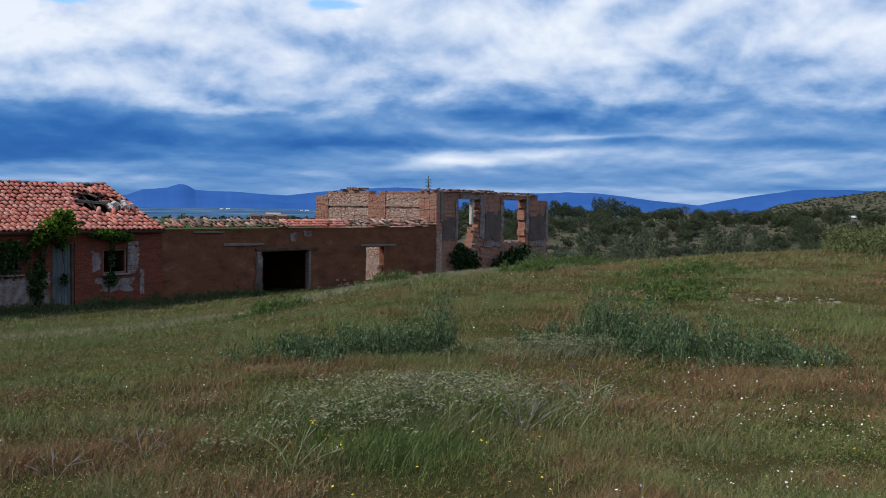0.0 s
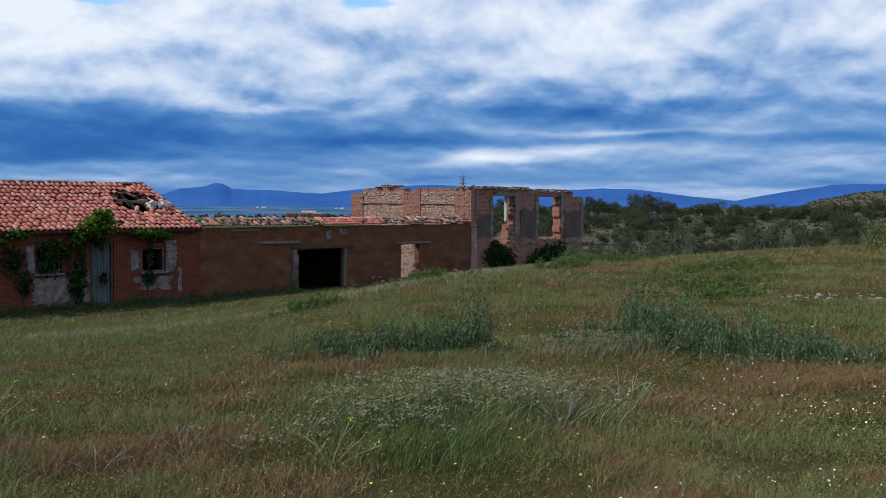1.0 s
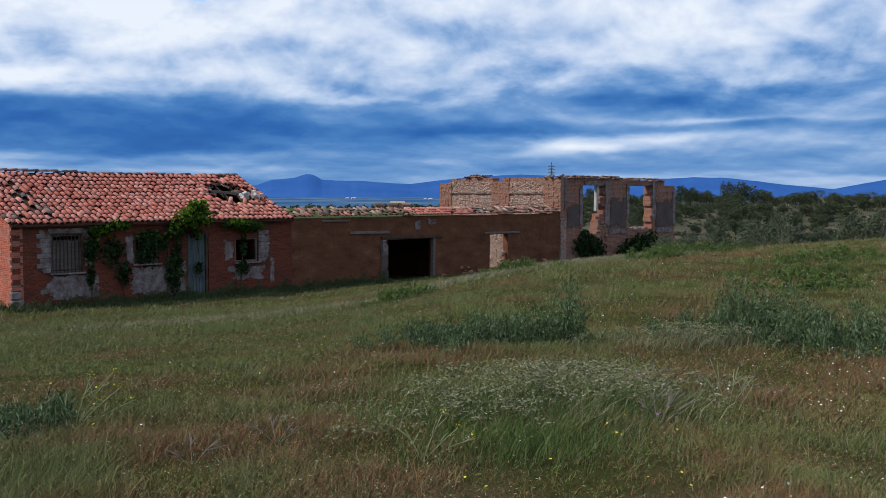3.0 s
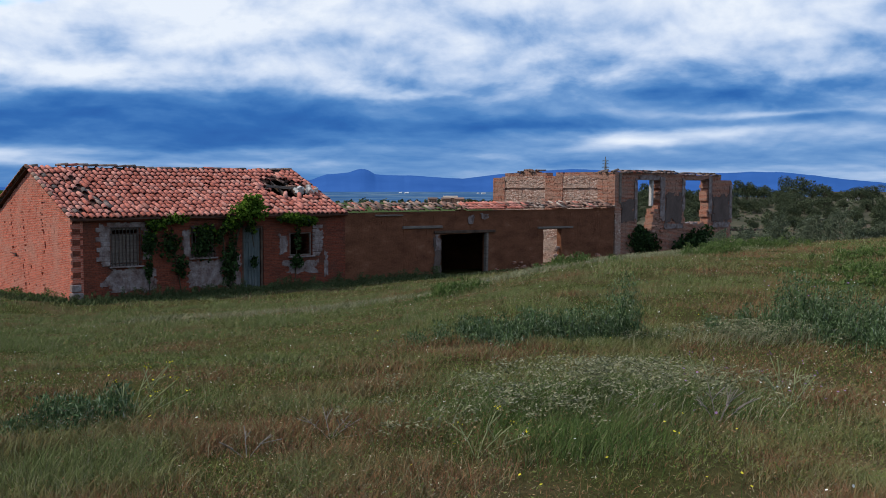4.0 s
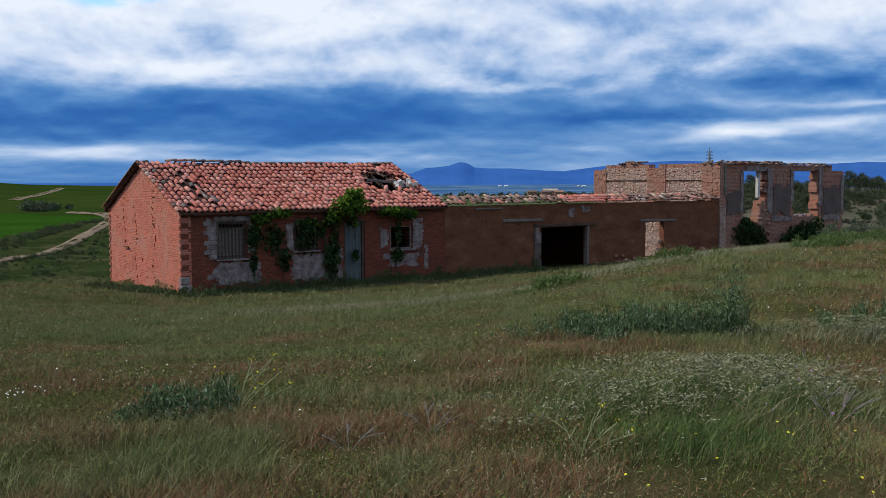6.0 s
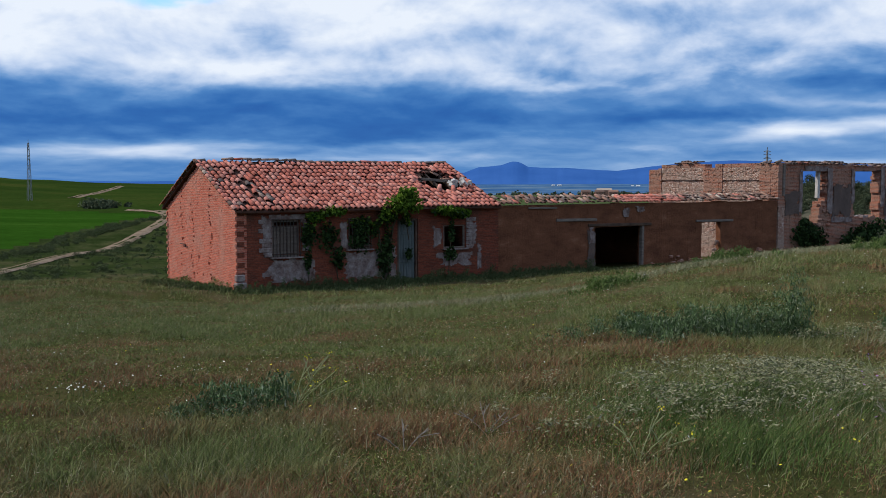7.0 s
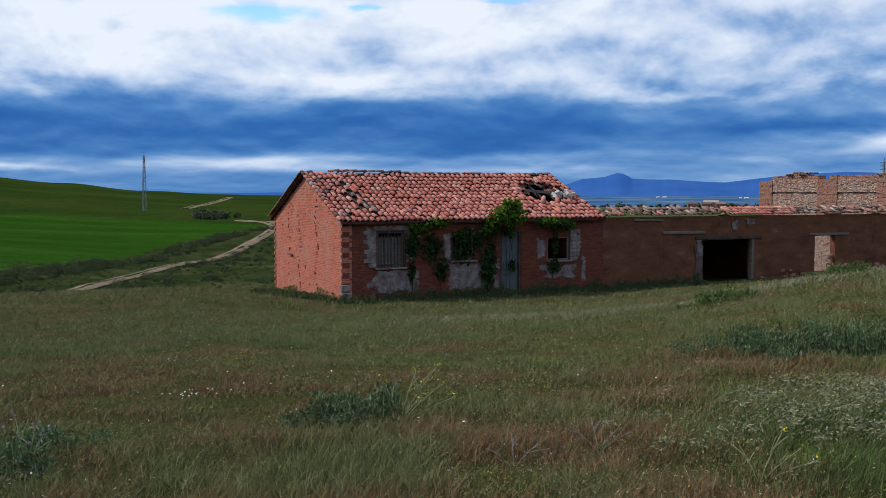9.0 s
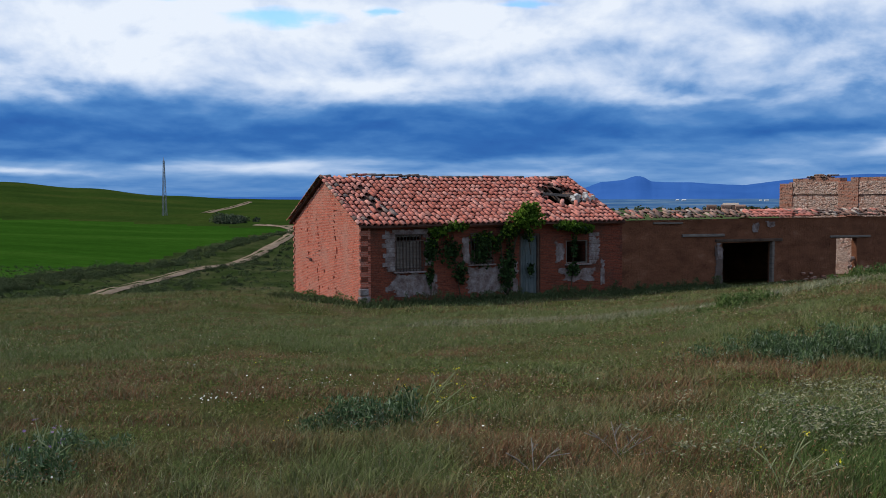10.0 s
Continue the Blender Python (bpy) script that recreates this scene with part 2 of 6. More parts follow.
M_DOOR = rough_stuff("door paint", [(0.3, (0.075, 0.095, 0.095)), (0.55, (0.125, 0.15, 0.15)), (0.75, (0.19, 0.19, 0.175))], 2.2, 40, stretch=(5, 5, 0.7))
M_IRON, _nt, _b = material("rusty iron", 0.7, 0.4)
_b.inputs["Metallic"].default_value = 0.4
_nt.links.new(ramp_of(_nt, tex_noise(_nt, 12), [(0.35, (0.035, 0.03, 0.028)), (0.7, (0.11, 0.065, 0.045))]), _b.inputs["Base Color"])

# ---------- helpers ----------
MB = Matrix((
    (U.x, N.x, 0, N.x * DIST),
    (U.y, N.y, 0, N.y * DIST),
    (0, 0, 1, 0),
    (0, 0, 0, 1)))


def mesh_of(name, verts, faces, mats, smooth=False, slots=None):
    me = bpy.data.meshes.new(name)
    me.from_pydata(verts, [], faces)
    for m in mats if isinstance(mats, (list, tuple)) else [mats]:
        me.materials.append(m)
    if slots is not None:
        me.polygons.foreach_set("material_index", slots)
    if smooth:
        me.polygons.foreach_set("use_smooth", [True] * len(me.polygons))
    me.update()
    return me


def thing(name, me, label, category, m=None, group="", kind=""):
    ob = new(name, me)
    ob.matrix_world = m if m is not None else Matrix()
    return tagged(ob, label, category, group, kind)


def child(name, me, parent, m=None, label=""):
    ob = new(name, me)
    ob.parent = parent
    if m is not None:
        ob.matrix_basis = m
    return tagged(ob, label) if label else ob


def boxes_mesh(name, boxes, mat, bev=0.0):
    """Boxes (centre, size, euler degrees) joined into one bevelled mesh."""
    bm = bmesh.new()
    for c, s, r in boxes:
        res = bmesh.ops.create_cube(bm, size=1.0)
        mm = pose(*c, *r) @ Matrix.Diagonal((*s, 1))
        bmesh.ops.transform(bm, matrix=mm, verts=res["verts"])
    if bev:
        bmesh.ops.bevel(bm, geom=bm.edges[:], offset=bev, segments=1, affect="EDGES")
    me = bpy.data.meshes.new(name)
    bm.to_mesh(me)
    bm.free()
    me.materials.append(mat)
    return me


LAT = np.random.RandomState(7).rand(8, 256, 256)


def vnoise(x, y, scale, seed=0, octaves=3):
    """Smooth value noise in 0..1 on arrays."""
    x, y = np.asarray(x, float) / scale, np.asarray(y, float) / scale
    tot, amp, norm = 0, 1.0, 0.0
    for o in range(octaves):
        L = LAT[(seed + o) % 8]
        xs, ys = x + 17.3 * o + seed * 5.1, y + 9.7 * o + seed * 3.3
        ix, iy = np.floor(xs).astype(int), np.floor(ys).astype(int)
        fx, fy = xs - ix, ys - iy
        fx, fy = fx * fx * (3 - 2 * fx), fy * fy * (3 - 2 * fy)
        a, b = L[ix % 256, iy % 256], L[(ix + 1) % 256, iy % 256]
        c, d = L[ix % 256, (iy + 1) % 256], L[(ix + 1) % 256, (iy + 1) % 256]
        tot = tot + amp * ((a * (1 - fx) + b * fx) * (1 - fy) + (c * (1 - fx) + d * fx) * fy)
        norm += amp
        x, y, amp = x * 2, y * 2, amp * 0.5
    return tot / norm


def relief_wall(name, a0, a1, z0, z1, cell, solid, offset, thick, mats, slot=None, axis="s", base=0.0):
    """A wall laid in courses: every cell that solid() keeps becomes a block, set in or out by offset().
    axis "s": runs along the front, thickness towards the back; "w": runs backwards, thickness along the front."""
    da, dz = cell
    na, nz = int(round((a1 - a0) / da)), int(round((z1 - z0) / dz))
    A, Z = np.meshgrid(a0 + (np.arange(na) + 0.5) * da, z0 + (np.arange(nz) + 0.5) * dz, indexing="ij")
    S = solid(A, Z)
    O = np.where(S, offset(A, Z), thick)
    K = slot(A, Z) if slot else np.zeros_like(A, int)
    verts, faces, slots = [], [], []

    def quad(p, q, r, t, k):
        i = len(verts)
        if axis == "s":
            verts.extend(((v[0], base + v[1], v[2]) for v in (p, q, r, t)))
        else:
            verts.extend(((base + v[1], v[0], v[2]) for v in (t, r, q, p)))
        faces.append((i, i + 1, i + 2, i + 3))
        slots.append(k)

    for i in range(na):
        x0, x1 = a0 + i * da, a0 + (i + 1) * da
        for j in range(nz):
            if not S[i, j]:
                continue
            h0, h1 = z0 + j * dz, z0 + (j + 1) * dz
            o, k = O[i, j], int(K[i, j])
            quad((x0, o, h0), (x1, o, h0), (x1, o, h1), (x0, o, h1), k)
            quad((x1, thick, h0), (x0, thick, h0), (x0, thick, h1), (x1, thick, h1), k)
            for di, dj in ((-1, 0), (1, 0), (0, -1), (0, 1)):
                ii, jj = i + di, j + dj
                inside = 0 <= ii < na and 0 <= jj < nz
                other = O[ii, jj] if inside else thick
                if inside and S[ii, jj] and other <= o:
                    continue
                if di == -1:
                    quad((x0, other, h0), (x0, o, h0), (x0, o, h1), (x0, other, h1), k)
                elif di == 1:
                    quad((x1, o, h0), (x1, other, h0), (x1, other, h1), (x1, o, h1), k)
                elif dj == -1:
                    quad((x0, other, h0), (x1, other, h0), (x1, o, h0), (x0, o, h0), k)
                else:
                    quad((x0, o, h1), (x1, o, h1), (x1, other, h1), (x0, other, h1), k)
    return mesh_of(name, verts, faces, mats, slots=slots)


# ---------- ground ----------
FAR_LEFT = [(52, -4.2), (62, -5.9), (90, -6.0), (130, -6.2), (180, -4.0), (230, -1.9), (400, 6.6), (520, 6.8), (900, -2), (1500, -12), (4500, -12)]
FAR_LEFT_MID = [(52, -4.2), (62, -6.2), (90, -6.6), (130, -6.6), (180, -4.2), (230, -2.4), (400, 0.2), (520, 0.3), (900, -6), (1500, -13), (4500, -12)]
FAR_MID = [(72, -5.2), (85, -8), (150, -9.5), (300, -6.8), (600, -6.9), (1000, -14), (2500, -16), (4500, -12)]
FAR_RIGHT = [(50, -1.8), (75, -7.0), (105, -7.2), (200, -0.9), (250, -0.2), (400, -5), (1000, -14), (4500, -10)]
FAR_EAST = [(45, -0.3), (62, -3.2), (100, -4.0), (200, -0.6), (280, 0.0), (420, 3), (620, 12), (800, 19), (1500, 0), (4500, -8)]


def hill(f):
    """A profile part of the way from the saddle to the green hill."""
    return [(a[0], a[1] + (b[1] - a[1]) * f) for a, b in zip(FAR_LEFT_MID, FAR_LEFT)]


def rise(f):
    """A profile part of the way from the scrub ridge to the rocky hill."""
    radii = sorted({p[0] for p in FAR_RIGHT + FAR_EAST})
    a, b = (np.interp(np.log(radii), np.log([p[0] for p in k]), [p[1] for p in k]) for k in (FAR_RIGHT, FAR_EAST))
    return list(zip(radii, a + (b - a) * f))


KNOTS = [(-60, 47, FAR_EAST), (-38, 47, rise(0.92)), (-35, 47, rise(0.77)), (-33, 47, rise(0.6)), (-31.5, 47, rise(0.4)), (-29, 47, FAR_RIGHT), (-16, 60, FAR_RIGHT), (-12, 72, FAR_MID), (10, 72, FAR_MID),
         (15, 60, FAR_LEFT_MID), (19, 53, FAR_LEFT_MID), (22, 52.5, hill(0.1)), (26, 52, hill(0.34)), (30, 52, hill(0.8)), (34, 52, hill(1.15)), (60, 52, hill(1.4))]


def ground_z(x, y):
    x, y = np.asarray(x, float), np.asarray(y, float)
    r = np.hypot(x, y) + 1e-6
    az = np.clip(np.degrees(np.arctan2(-x, y)), -60, 60)
    turn = np.clip((2.0 - az) / 18.0, 0, 1)
    brow = 7.6 + 7.9 * turn * turn * (3 - 2 * turn)
    foot = 31.5 + 4.5 * turn
    deep = 2.5 - 0.5 * np.clip((az - 15) / 9, 0, 1)
    inward = N.x * x + N.y * y
    q = (inward - brow) / 2.0
    fall = deep / (foot - brow) * 2.0 * np.logaddexp(0, np.clip(q, -40, 40))
    near = -(deep - 0.15 * np.logaddexp(0, (deep - fall) / 0.15)) - 0.07 * np.maximum(0, inward - DIST)
    near = near + (vnoise(x, y, 5.0, 1) - 0.5) * 0.22 + (vnoise(x, y, 1.3, 2) - 0.5) * 0.06
    lr = np.log(r)
    prof = [np.interp(lr, np.log([p[0] for p in k[2]]), [p[1] for p in k[2]]) for k in KNOTS]
    far, edge = np.zeros_like(r), np.zeros_like(r)
    for i in range(len(KNOTS) - 1):
        a0, a1 = KNOTS[i][0], KNOTS[i + 1][0]
        m = (az >= a0) & (az <= a1)
        f = (az - a0) / (a1 - a0)
        f = f * f * (3 - 2 * f)
        far = np.where(m, prof[i] * (1 - f) + prof[i + 1] * f, far)
        edge = np.where(m, KNOTS[i][1] * (1 - f) + KNOTS[i + 1][1] * f, edge)
    far = far + (vnoise(x, y, 25.0, 3) - 0.5) * np.clip((r - 50) / 40, 0, 1) * np.clip((1200 - r) / 900, 0, 1) * 0.6
    b = np.clip((r - edge) / 14.0, 0, 1)
    b = b * b * (3 - 2 * b)
    # behind the camera the meadow simply goes on
    return near * (1 - b) + far * b


def ground_region(az, r, x, y):
    """0 meadow, 1 bright crop, 2 hill crop darkened for cloud shadow, 3 scrub slope, 4 plain field, 5 basin in haze
    blue
    """
    k = np.zeros(az.shape, int)
    k = np.where((az < -12) & (r > 58), 3, k)
    k = np.where((np.abs(az + 1) <= 11.5) & (r > 80), 4, k)
    k = np.where((az > 10) & (r > 56), 6, k)
    crop = (az > 18.5) & (r > np.interp(az, [17, 20, 27, 36], [186, 176, 132, 98])) & (r < np.interp(az, [18, 20, 25, 36], [184, 186, 198, 218]))
    k = np.where(crop, 1, k)
    k = np.where((az > 10) & (r >= np.interp(az, [10, 18, 20, 25, 36], [190, 184, 186, 198, 218])), 2, k)
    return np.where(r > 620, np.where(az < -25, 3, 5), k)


def build_ground():
    az = np.concatenate([np.linspace(-180, -44, 34, endpoint=False), np.arange(-44, 42, 0.25), np.linspace(42, 180, 36)])
    r = np.concatenate([[0.0], np.arange(1, 70, 0.55), 70 * 1.028 ** np.arange(0, 152)])
    r = r[r < 4700]
    R, A = np.meshgrid(r, np.radians(az), indexing="ij")
    X, Y = -np.sin(A) * R, np.cos(A) * R
    Z = ground_z(X, Y)
    nr, na = R.shape
    v = np.stack([X, Y, Z], -1).reshape(-1, 3)
    i, j = np.meshgrid(np.arange(nr - 1), np.arange(na - 1), indexing="ij")
    f = np.stack([i * na + j, (i + 1) * na + j, (i + 1) * na + j + 1, i * na + j + 1], -1).reshape(-1, 4)[:, ::-1]
    cx = (A[:-1, :-1] + A[1:, 1:]) / 2
    cr = (R[:-1, :-1] + R[1:, 1:]) / 2
    slots = ground_region(np.degrees(cx), cr, -np.sin(cx) * cr, np.cos(cx) * cr).reshape(-1)
    me = mesh_of("ground", v.tolist(), f.tolist(), [M_SOIL, M_CROP, M_SHADEDHILL, M_SCRUB, M_PLAIN, M_HAZYBASIN, M_VALLEY], smooth=True, slots=slots.tolist())
    thing("ground", me, "rolling grassy ground falling away to fields and a far plain", "ground", kind="structure")


M_SOIL = rough_stuff("meadow soil", [(0.3, (0.04, 0.05, 0.015)), (0.45, (0.065, 0.065, 0.022)), (0.58, (0.09, 0.074, 0.034)), (0.75, (0.13, 0.095, 0.055))], 0.55, 14, relief=1.0, depth=0.05, spec=0.0)
# a cloud's shadow is put into both crop colours, most into the hill's
M_CROP = rough_stuff("green crop", [(0.3, (0.018, 0.056, 0.006)), (0.5, (0.026, 0.076, 0.008)), (0.7, (0.040, 0.095, 0.012))], 0.06, 1.4, stretch=(0.4, 2.2, 1), dirt=0.45, spec=0.0)
M_SHADEDHILL = rough_stuff("cloud-shaded crop", [(0.3, (0.020, 0.040, 0.008)), (0.5, (0.030, 0.054, 0.010)), (0.7, (0.05, 0.064, 0.014))], 0.03, 0.7, dirt=0.4, spec=0.0)
M_SCRUB = rough_stuff("scrub ground", [(0.3, (0.065, 0.068, 0.045)), (0.48, (0.10, 0.095, 0.065)), (0.6, (0.145, 0.12, 0.085)), (0.72, (0.21, 0.16, 0.125))], 0.09, 0.9, dirt=0.45, spec=0.0)
M_VALLEY = rough_stuff("valley grass", [(0.3, (0.02, 0.034, 0.010)), (0.46, (0.034, 0.05, 0.015)), (0.58, (0.055, 0.066, 0.024)), (0.72, (0.10, 0.085, 0.045))], 0.22, 2.2, dirt=0.6, spec=0.0)
M_PLAIN = rough_stuff("plain field", [(0.3, (0.05, 0.075, 0.03)), (0.6, (0.075, 0.10, 0.038)), (0.8, (0.10, 0.105, 0.05))], 0.012, 0.2, dirt=0.25, stretch=(1, 3, 1), spec=0.0)
# the basin's blue is distance haze put into the ground colour
M_HAZYBASIN = rough_stuff("hazy far basin", [(0.3, (0.035, 0.10, 0.22)), (0.48, (0.06, 0.14, 0.27)), (0.6, (0.12, 0.20, 0.29)), (0.7, (0.24, 0.28, 0.30))], 0.006, 0.03, dirt=0.4, stretch=(1, 0.5, 1), spec=0.0)
build_ground()


def build_mountains():
    """Far ranges, 3.6 to 4.4 km away, with blue haze painted on."""
    knots = [(-48, 0.9), (-41, 1.0), (-36, 1.12), (-34.5, 1.13), (-33.4, 1.10), (-31, 0.72), (-28.5, 0.25), (-26, 0.5), (-23.3, 0.83), (-21.4, 0.9), (-20.1, 0.8), (-17, 0.8), (-14.6, 0.95), (-11.7, 1.05),
             (-9.8, 0.95), (-7.6, 0.75), (-5.8, 0.52), (-4.4, 0.6), (-2.84, 0.69), (-1.6, 0.72), (-0.84, 0.77), (-0.5, 0.98), (-0.28, 1.06), (0.0, 1.06), (0.25, 0.98), (0.6, 0.85), (1.2, 0.80), (1.9, 0.74), (2.73, 0.43), (4, 0.3), (7, 0.15), (12, 0.02), (20, 0.0), (44, 0.0)]

    def profile(az):
        return np.interp(az, [k[0] for k in knots], [k[1] for k in knots]) + 0.05 * (vnoise(az, az * 0, 0.9, 4, 4) - 0.5)
    for dist, gain, shift, mat in ((4300, 1.0, 0.0, M_HAZYMOUNT),):
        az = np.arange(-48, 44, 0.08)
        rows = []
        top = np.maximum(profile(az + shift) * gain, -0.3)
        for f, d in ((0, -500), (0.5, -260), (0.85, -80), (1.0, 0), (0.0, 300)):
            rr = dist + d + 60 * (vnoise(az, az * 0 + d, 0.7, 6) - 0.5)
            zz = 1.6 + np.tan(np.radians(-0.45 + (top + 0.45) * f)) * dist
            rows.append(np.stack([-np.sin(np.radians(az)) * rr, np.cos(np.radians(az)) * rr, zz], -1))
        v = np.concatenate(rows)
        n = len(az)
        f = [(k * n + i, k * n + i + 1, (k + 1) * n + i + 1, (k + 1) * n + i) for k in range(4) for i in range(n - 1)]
        thing("mountain_backdrop", mesh_of("mountains", v.tolist(), f, mat, smooth=True), "far mountain range coloured blue with haze, with one pointed peak", "mountains", kind="structure")


# distance haze is put into the blue base colour and a weak glow
M_HAZYMOUNT, _nt, _b = material("hazy far mountain", 1.0, 0.0)
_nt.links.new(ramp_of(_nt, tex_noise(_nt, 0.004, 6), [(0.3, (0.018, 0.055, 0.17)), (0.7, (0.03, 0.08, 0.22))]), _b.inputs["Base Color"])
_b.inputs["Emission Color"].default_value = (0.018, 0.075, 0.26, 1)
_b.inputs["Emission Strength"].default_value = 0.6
build_mountains()

# ---------- buildings ----------
S0, S1, S2, S3 = 14.3, 26.3, 44.8, 56.4
EAVE, RIDGE, DEEP = 0.48, 2.33, 8.0
OPEN_HOUSE = ((15.72, 16.9, -1.30, 0.10), (18.95, 20.0, -1.12, 0.08), (21.2, 22.2, -2.6, 0.06), (23.5, 24.6, -1.26, -0.26))


def holes(A, Z, rects):
    out = np.zeros(A.shape, bool)
    for a0, a1, z0, z1 in rects:
        out |= (A > a0) & (A < a1) & (Z > z0) & (Z < z1)
    return out


def front_solid(A, Z):
    return ~holes(A, Z, OPEN_HOUSE)


def front_offset(A, Z):
    return 0.03 * (vnoise(A, Z * 3, 0.25, 3) - 0.5) + 0.03 * (vnoise(A, Z, 0.8, 5) - 0.5)


house = thing("house", None, "abandoned single-storey red brick farmhouse with tiled gable roof", "house", MB)
child("front_wall", relief_wall("front_wall", S0 + 0.3, S1, -3.4, EAVE, (0.125, 0.065), front_solid, front_offset, 0.45, M_SHADEDFRONT), house)


def gable_solid(A, Z):
    return Z < EAVE + (RIDGE - 0.05 - EAVE) * (1 - np.abs(A - DEEP / 2) / (DEEP / 2)) - 0.02


def gable_offset(A, Z):
    rs = np.random.RandomState(4)
    o = 0.026 * (vnoise(A * 1.0, Z * 3, 0.25, 2) - 0.5)
    pock = np.zeros(A.shape)
    for c in (2.75, 4.75, 6.1):
        col = (np.abs(A - c - 0.12 * np.sin(Z * 3)) < 0.08) & (LAT[3][(np.round(A / 0.125).astype(int)) % 256, (np.round((Z + 5) / 0.065).astype(int)) % 256] > 0.76)
        pock = np.where(col & (Z > -2.6) & (Z < 1.3), 0.06, pock)
    pock = np.where(vnoise(A, Z * 1.6, 0.17, 1, 1) > 0.975, 0.04, pock)
    tooth = ((np.floor((Z + 4) / 0.13).astype(int) % 2) == 0) & ((A < 0.16) | (A > DEEP - 0.16))
    return o + pock + np.where(tooth, -0.05, 0)


child("gable_wall", relief_wall("gable_wall", 0.0, DEEP, -4.2, RIDGE, (0.125, 0.065), gable_solid, gable_offset, 0.4, M_SUNLITGABLE, axis="w", base=S0), house, label="red brick gable wall coloured lighter for sun, with pocked bricks")
child("back_wall", boxes_mesh("back_wall", [(((S0 + S1) / 2 + 0.2, DEEP - 0.2, -1.6), (S1 - S0 - 0.4, 0.4, 4.0), (0, 0, 0))], M_SHADEDFRONT), house)
child("end_wall", relief_wall("end_wall", 0.5, DEEP - 0.5, -4.2, RIDGE, (0.25, 0.13), gable_solid, lambda A, Z: A * 0, 0.4, M_SHADEDFRONT, axis="w", base=S1 - 0.4), house)


def shed_solid(A, Z):
    top = 0.50 + 0.05 * (vnoise(A, A * 0, 0.8, 2) - 0.5)
    return (Z < top) & ~holes(A, Z, ((31.95, 35.05, -4, -0.58), (39.1, 40.4, -4, -0.52)))


def shed_offset(A, Z):
    lift = (Z + 0.12 * (vnoise(A, A * 0, 1.5, 3) - 0.5)) % 0.84
    groove = np.where((lift < 0.06) & (vnoise(A, Z, 0.6, 2) > 0.55), 0.02, 0)
    return 0.06 * (vnoise(A, Z, 0.9, 4) - 0.5) + 0.03 * (vnoise(A, Z, 0.2, 1) - 0.5) + 0.03 + groove


shed = thing("outbuilding", None, "long low earth-coloured outbuilding wall with a dark wide opening", "outbuilding", MB)
child("front_wall", relief_wall("shed_front", S1, S2, -3.6, 0.65, (0.14, 0.06), shed_solid, shed_offset, 0.36, M_MUD), shed)


def ruin_top(A):
    return 2.55 - 0.02 * (A - S2) + 0.16 * (vnoise(A, A * 0, 0.9, 3) - 0.5) - np.where(A > 55.2, 0.25, 0)


def ruin_solid(A, Z):
    jag = 0.75 * (vnoise(A * 0, Z, 0.22, 4, 2) - 0.5) - 0.5 * np.clip(-Z - 0.2, 0, 1) * (vnoise(A * 0, Z, 0.5, 2) - 0.3)
    gone = (A > 46.75 + jag * 0.6) & (A < 48.95 + jag) & (Z < 2.08) & (Z > -4)
    gone &= ~((A > 46.8) & (Z > -4) & (A > 48.4 + 0.3 * Z) & (Z < 0.4))
    second = (A > 51.4 + jag * 0.3) & (A < 53.8 + jag * 0.5) & (Z < 2.08) & (Z > -0.55 + 0.4 * (vnoise(A, A * 0, 0.5, 5) - 0.5))
    return (Z < ruin_top(A)) & ~gone & ~second & (A < 56.4 + jag * 0.4 - np.where(Z < -0.6, 0, 0))


ruin = thing("ruined_building", None, "roofless two-storey ruined brick building with empty window openings", "ruin", MB)
child("front_wall", relief_wall("ruin_front", S2 + 0.55, 57.0, -4.0, 2.8, (0.125, 0.07), ruin_solid, lambda A, Z: 0.09 * (vnoise(A, Z * 3, 0.22, 1) - 0.5) + 0.04, 0.6, M_RUIN), ruin)


def side_top(A):
    return 2.5 + 0.12 * (vnoise(A, A * 0, 0.7, 6) - 0.5) - 0.18 * ((A > 4.4) & (A < 5.1)) + 0.12 * ((A > 6) & (A < 7.2)) - 0.25 * np.clip((A - 7.6) / 1.6, 0, 1) * (vnoise(A, A * 0, 0.5, 2) > 0.45)


def side_pier(A, Z):
    return ((A < 1.2) | ((A > 3.9) & (A < 5.3)) | (A > 8.6)) & (Z > 0.2)


def side_offset(A, Z):
    o = 0.10 * (vnoise(A, Z * 2.5, 0.2, 1) - 0.5)
    panel = ~side_pier(A, Z)
    band = (Z > 1.48) & (Z < 1.60)
    return o + np.where(panel, 0.05 + 0.03 * (vnoise(A, Z, 0.4, 5) - 0.5), 0) + np.where(panel & band, 0.10, 0)


child("side_wall", relief_wall("ruin_side", 0.0, 9.6, -4.0, 2.9, (0.125, 0.07), lambda A, Z: Z < side_top(A), side_offset, 0.55, [M_RUIN, M_RUBBLE], slot=lambda A, Z: np.where(side_pier(A, Z) | (Z > 2.3), 0, 1), axis="w", base=S2), ruin, label="sunlit rubble side wall with brick piers")

# ---------- fast meshes, leaves ----------


def fast_mesh(name, verts, faces, mat, smooth=False):
    """A mesh from arrays; all faces have the same number of corners."""
    me = bpy.data.meshes.new(name)
    m, k = faces.shape
    me.vertices.add(len(verts)), me.loops.add(m * k), me.polygons.add(m)
    me.vertices.foreach_set("co", np.ascontiguousarray(verts, np.float32).ravel())
    me.loops.foreach_set("vertex_index", np.ascontiguousarray(faces, np.int32).ravel())
    me.polygons.foreach_set("loop_start", np.arange(0, m * k, k, dtype=np.int32))
    me.materials.append(mat)
    me.update(calc_edges=True)
    me.validate()
    return me


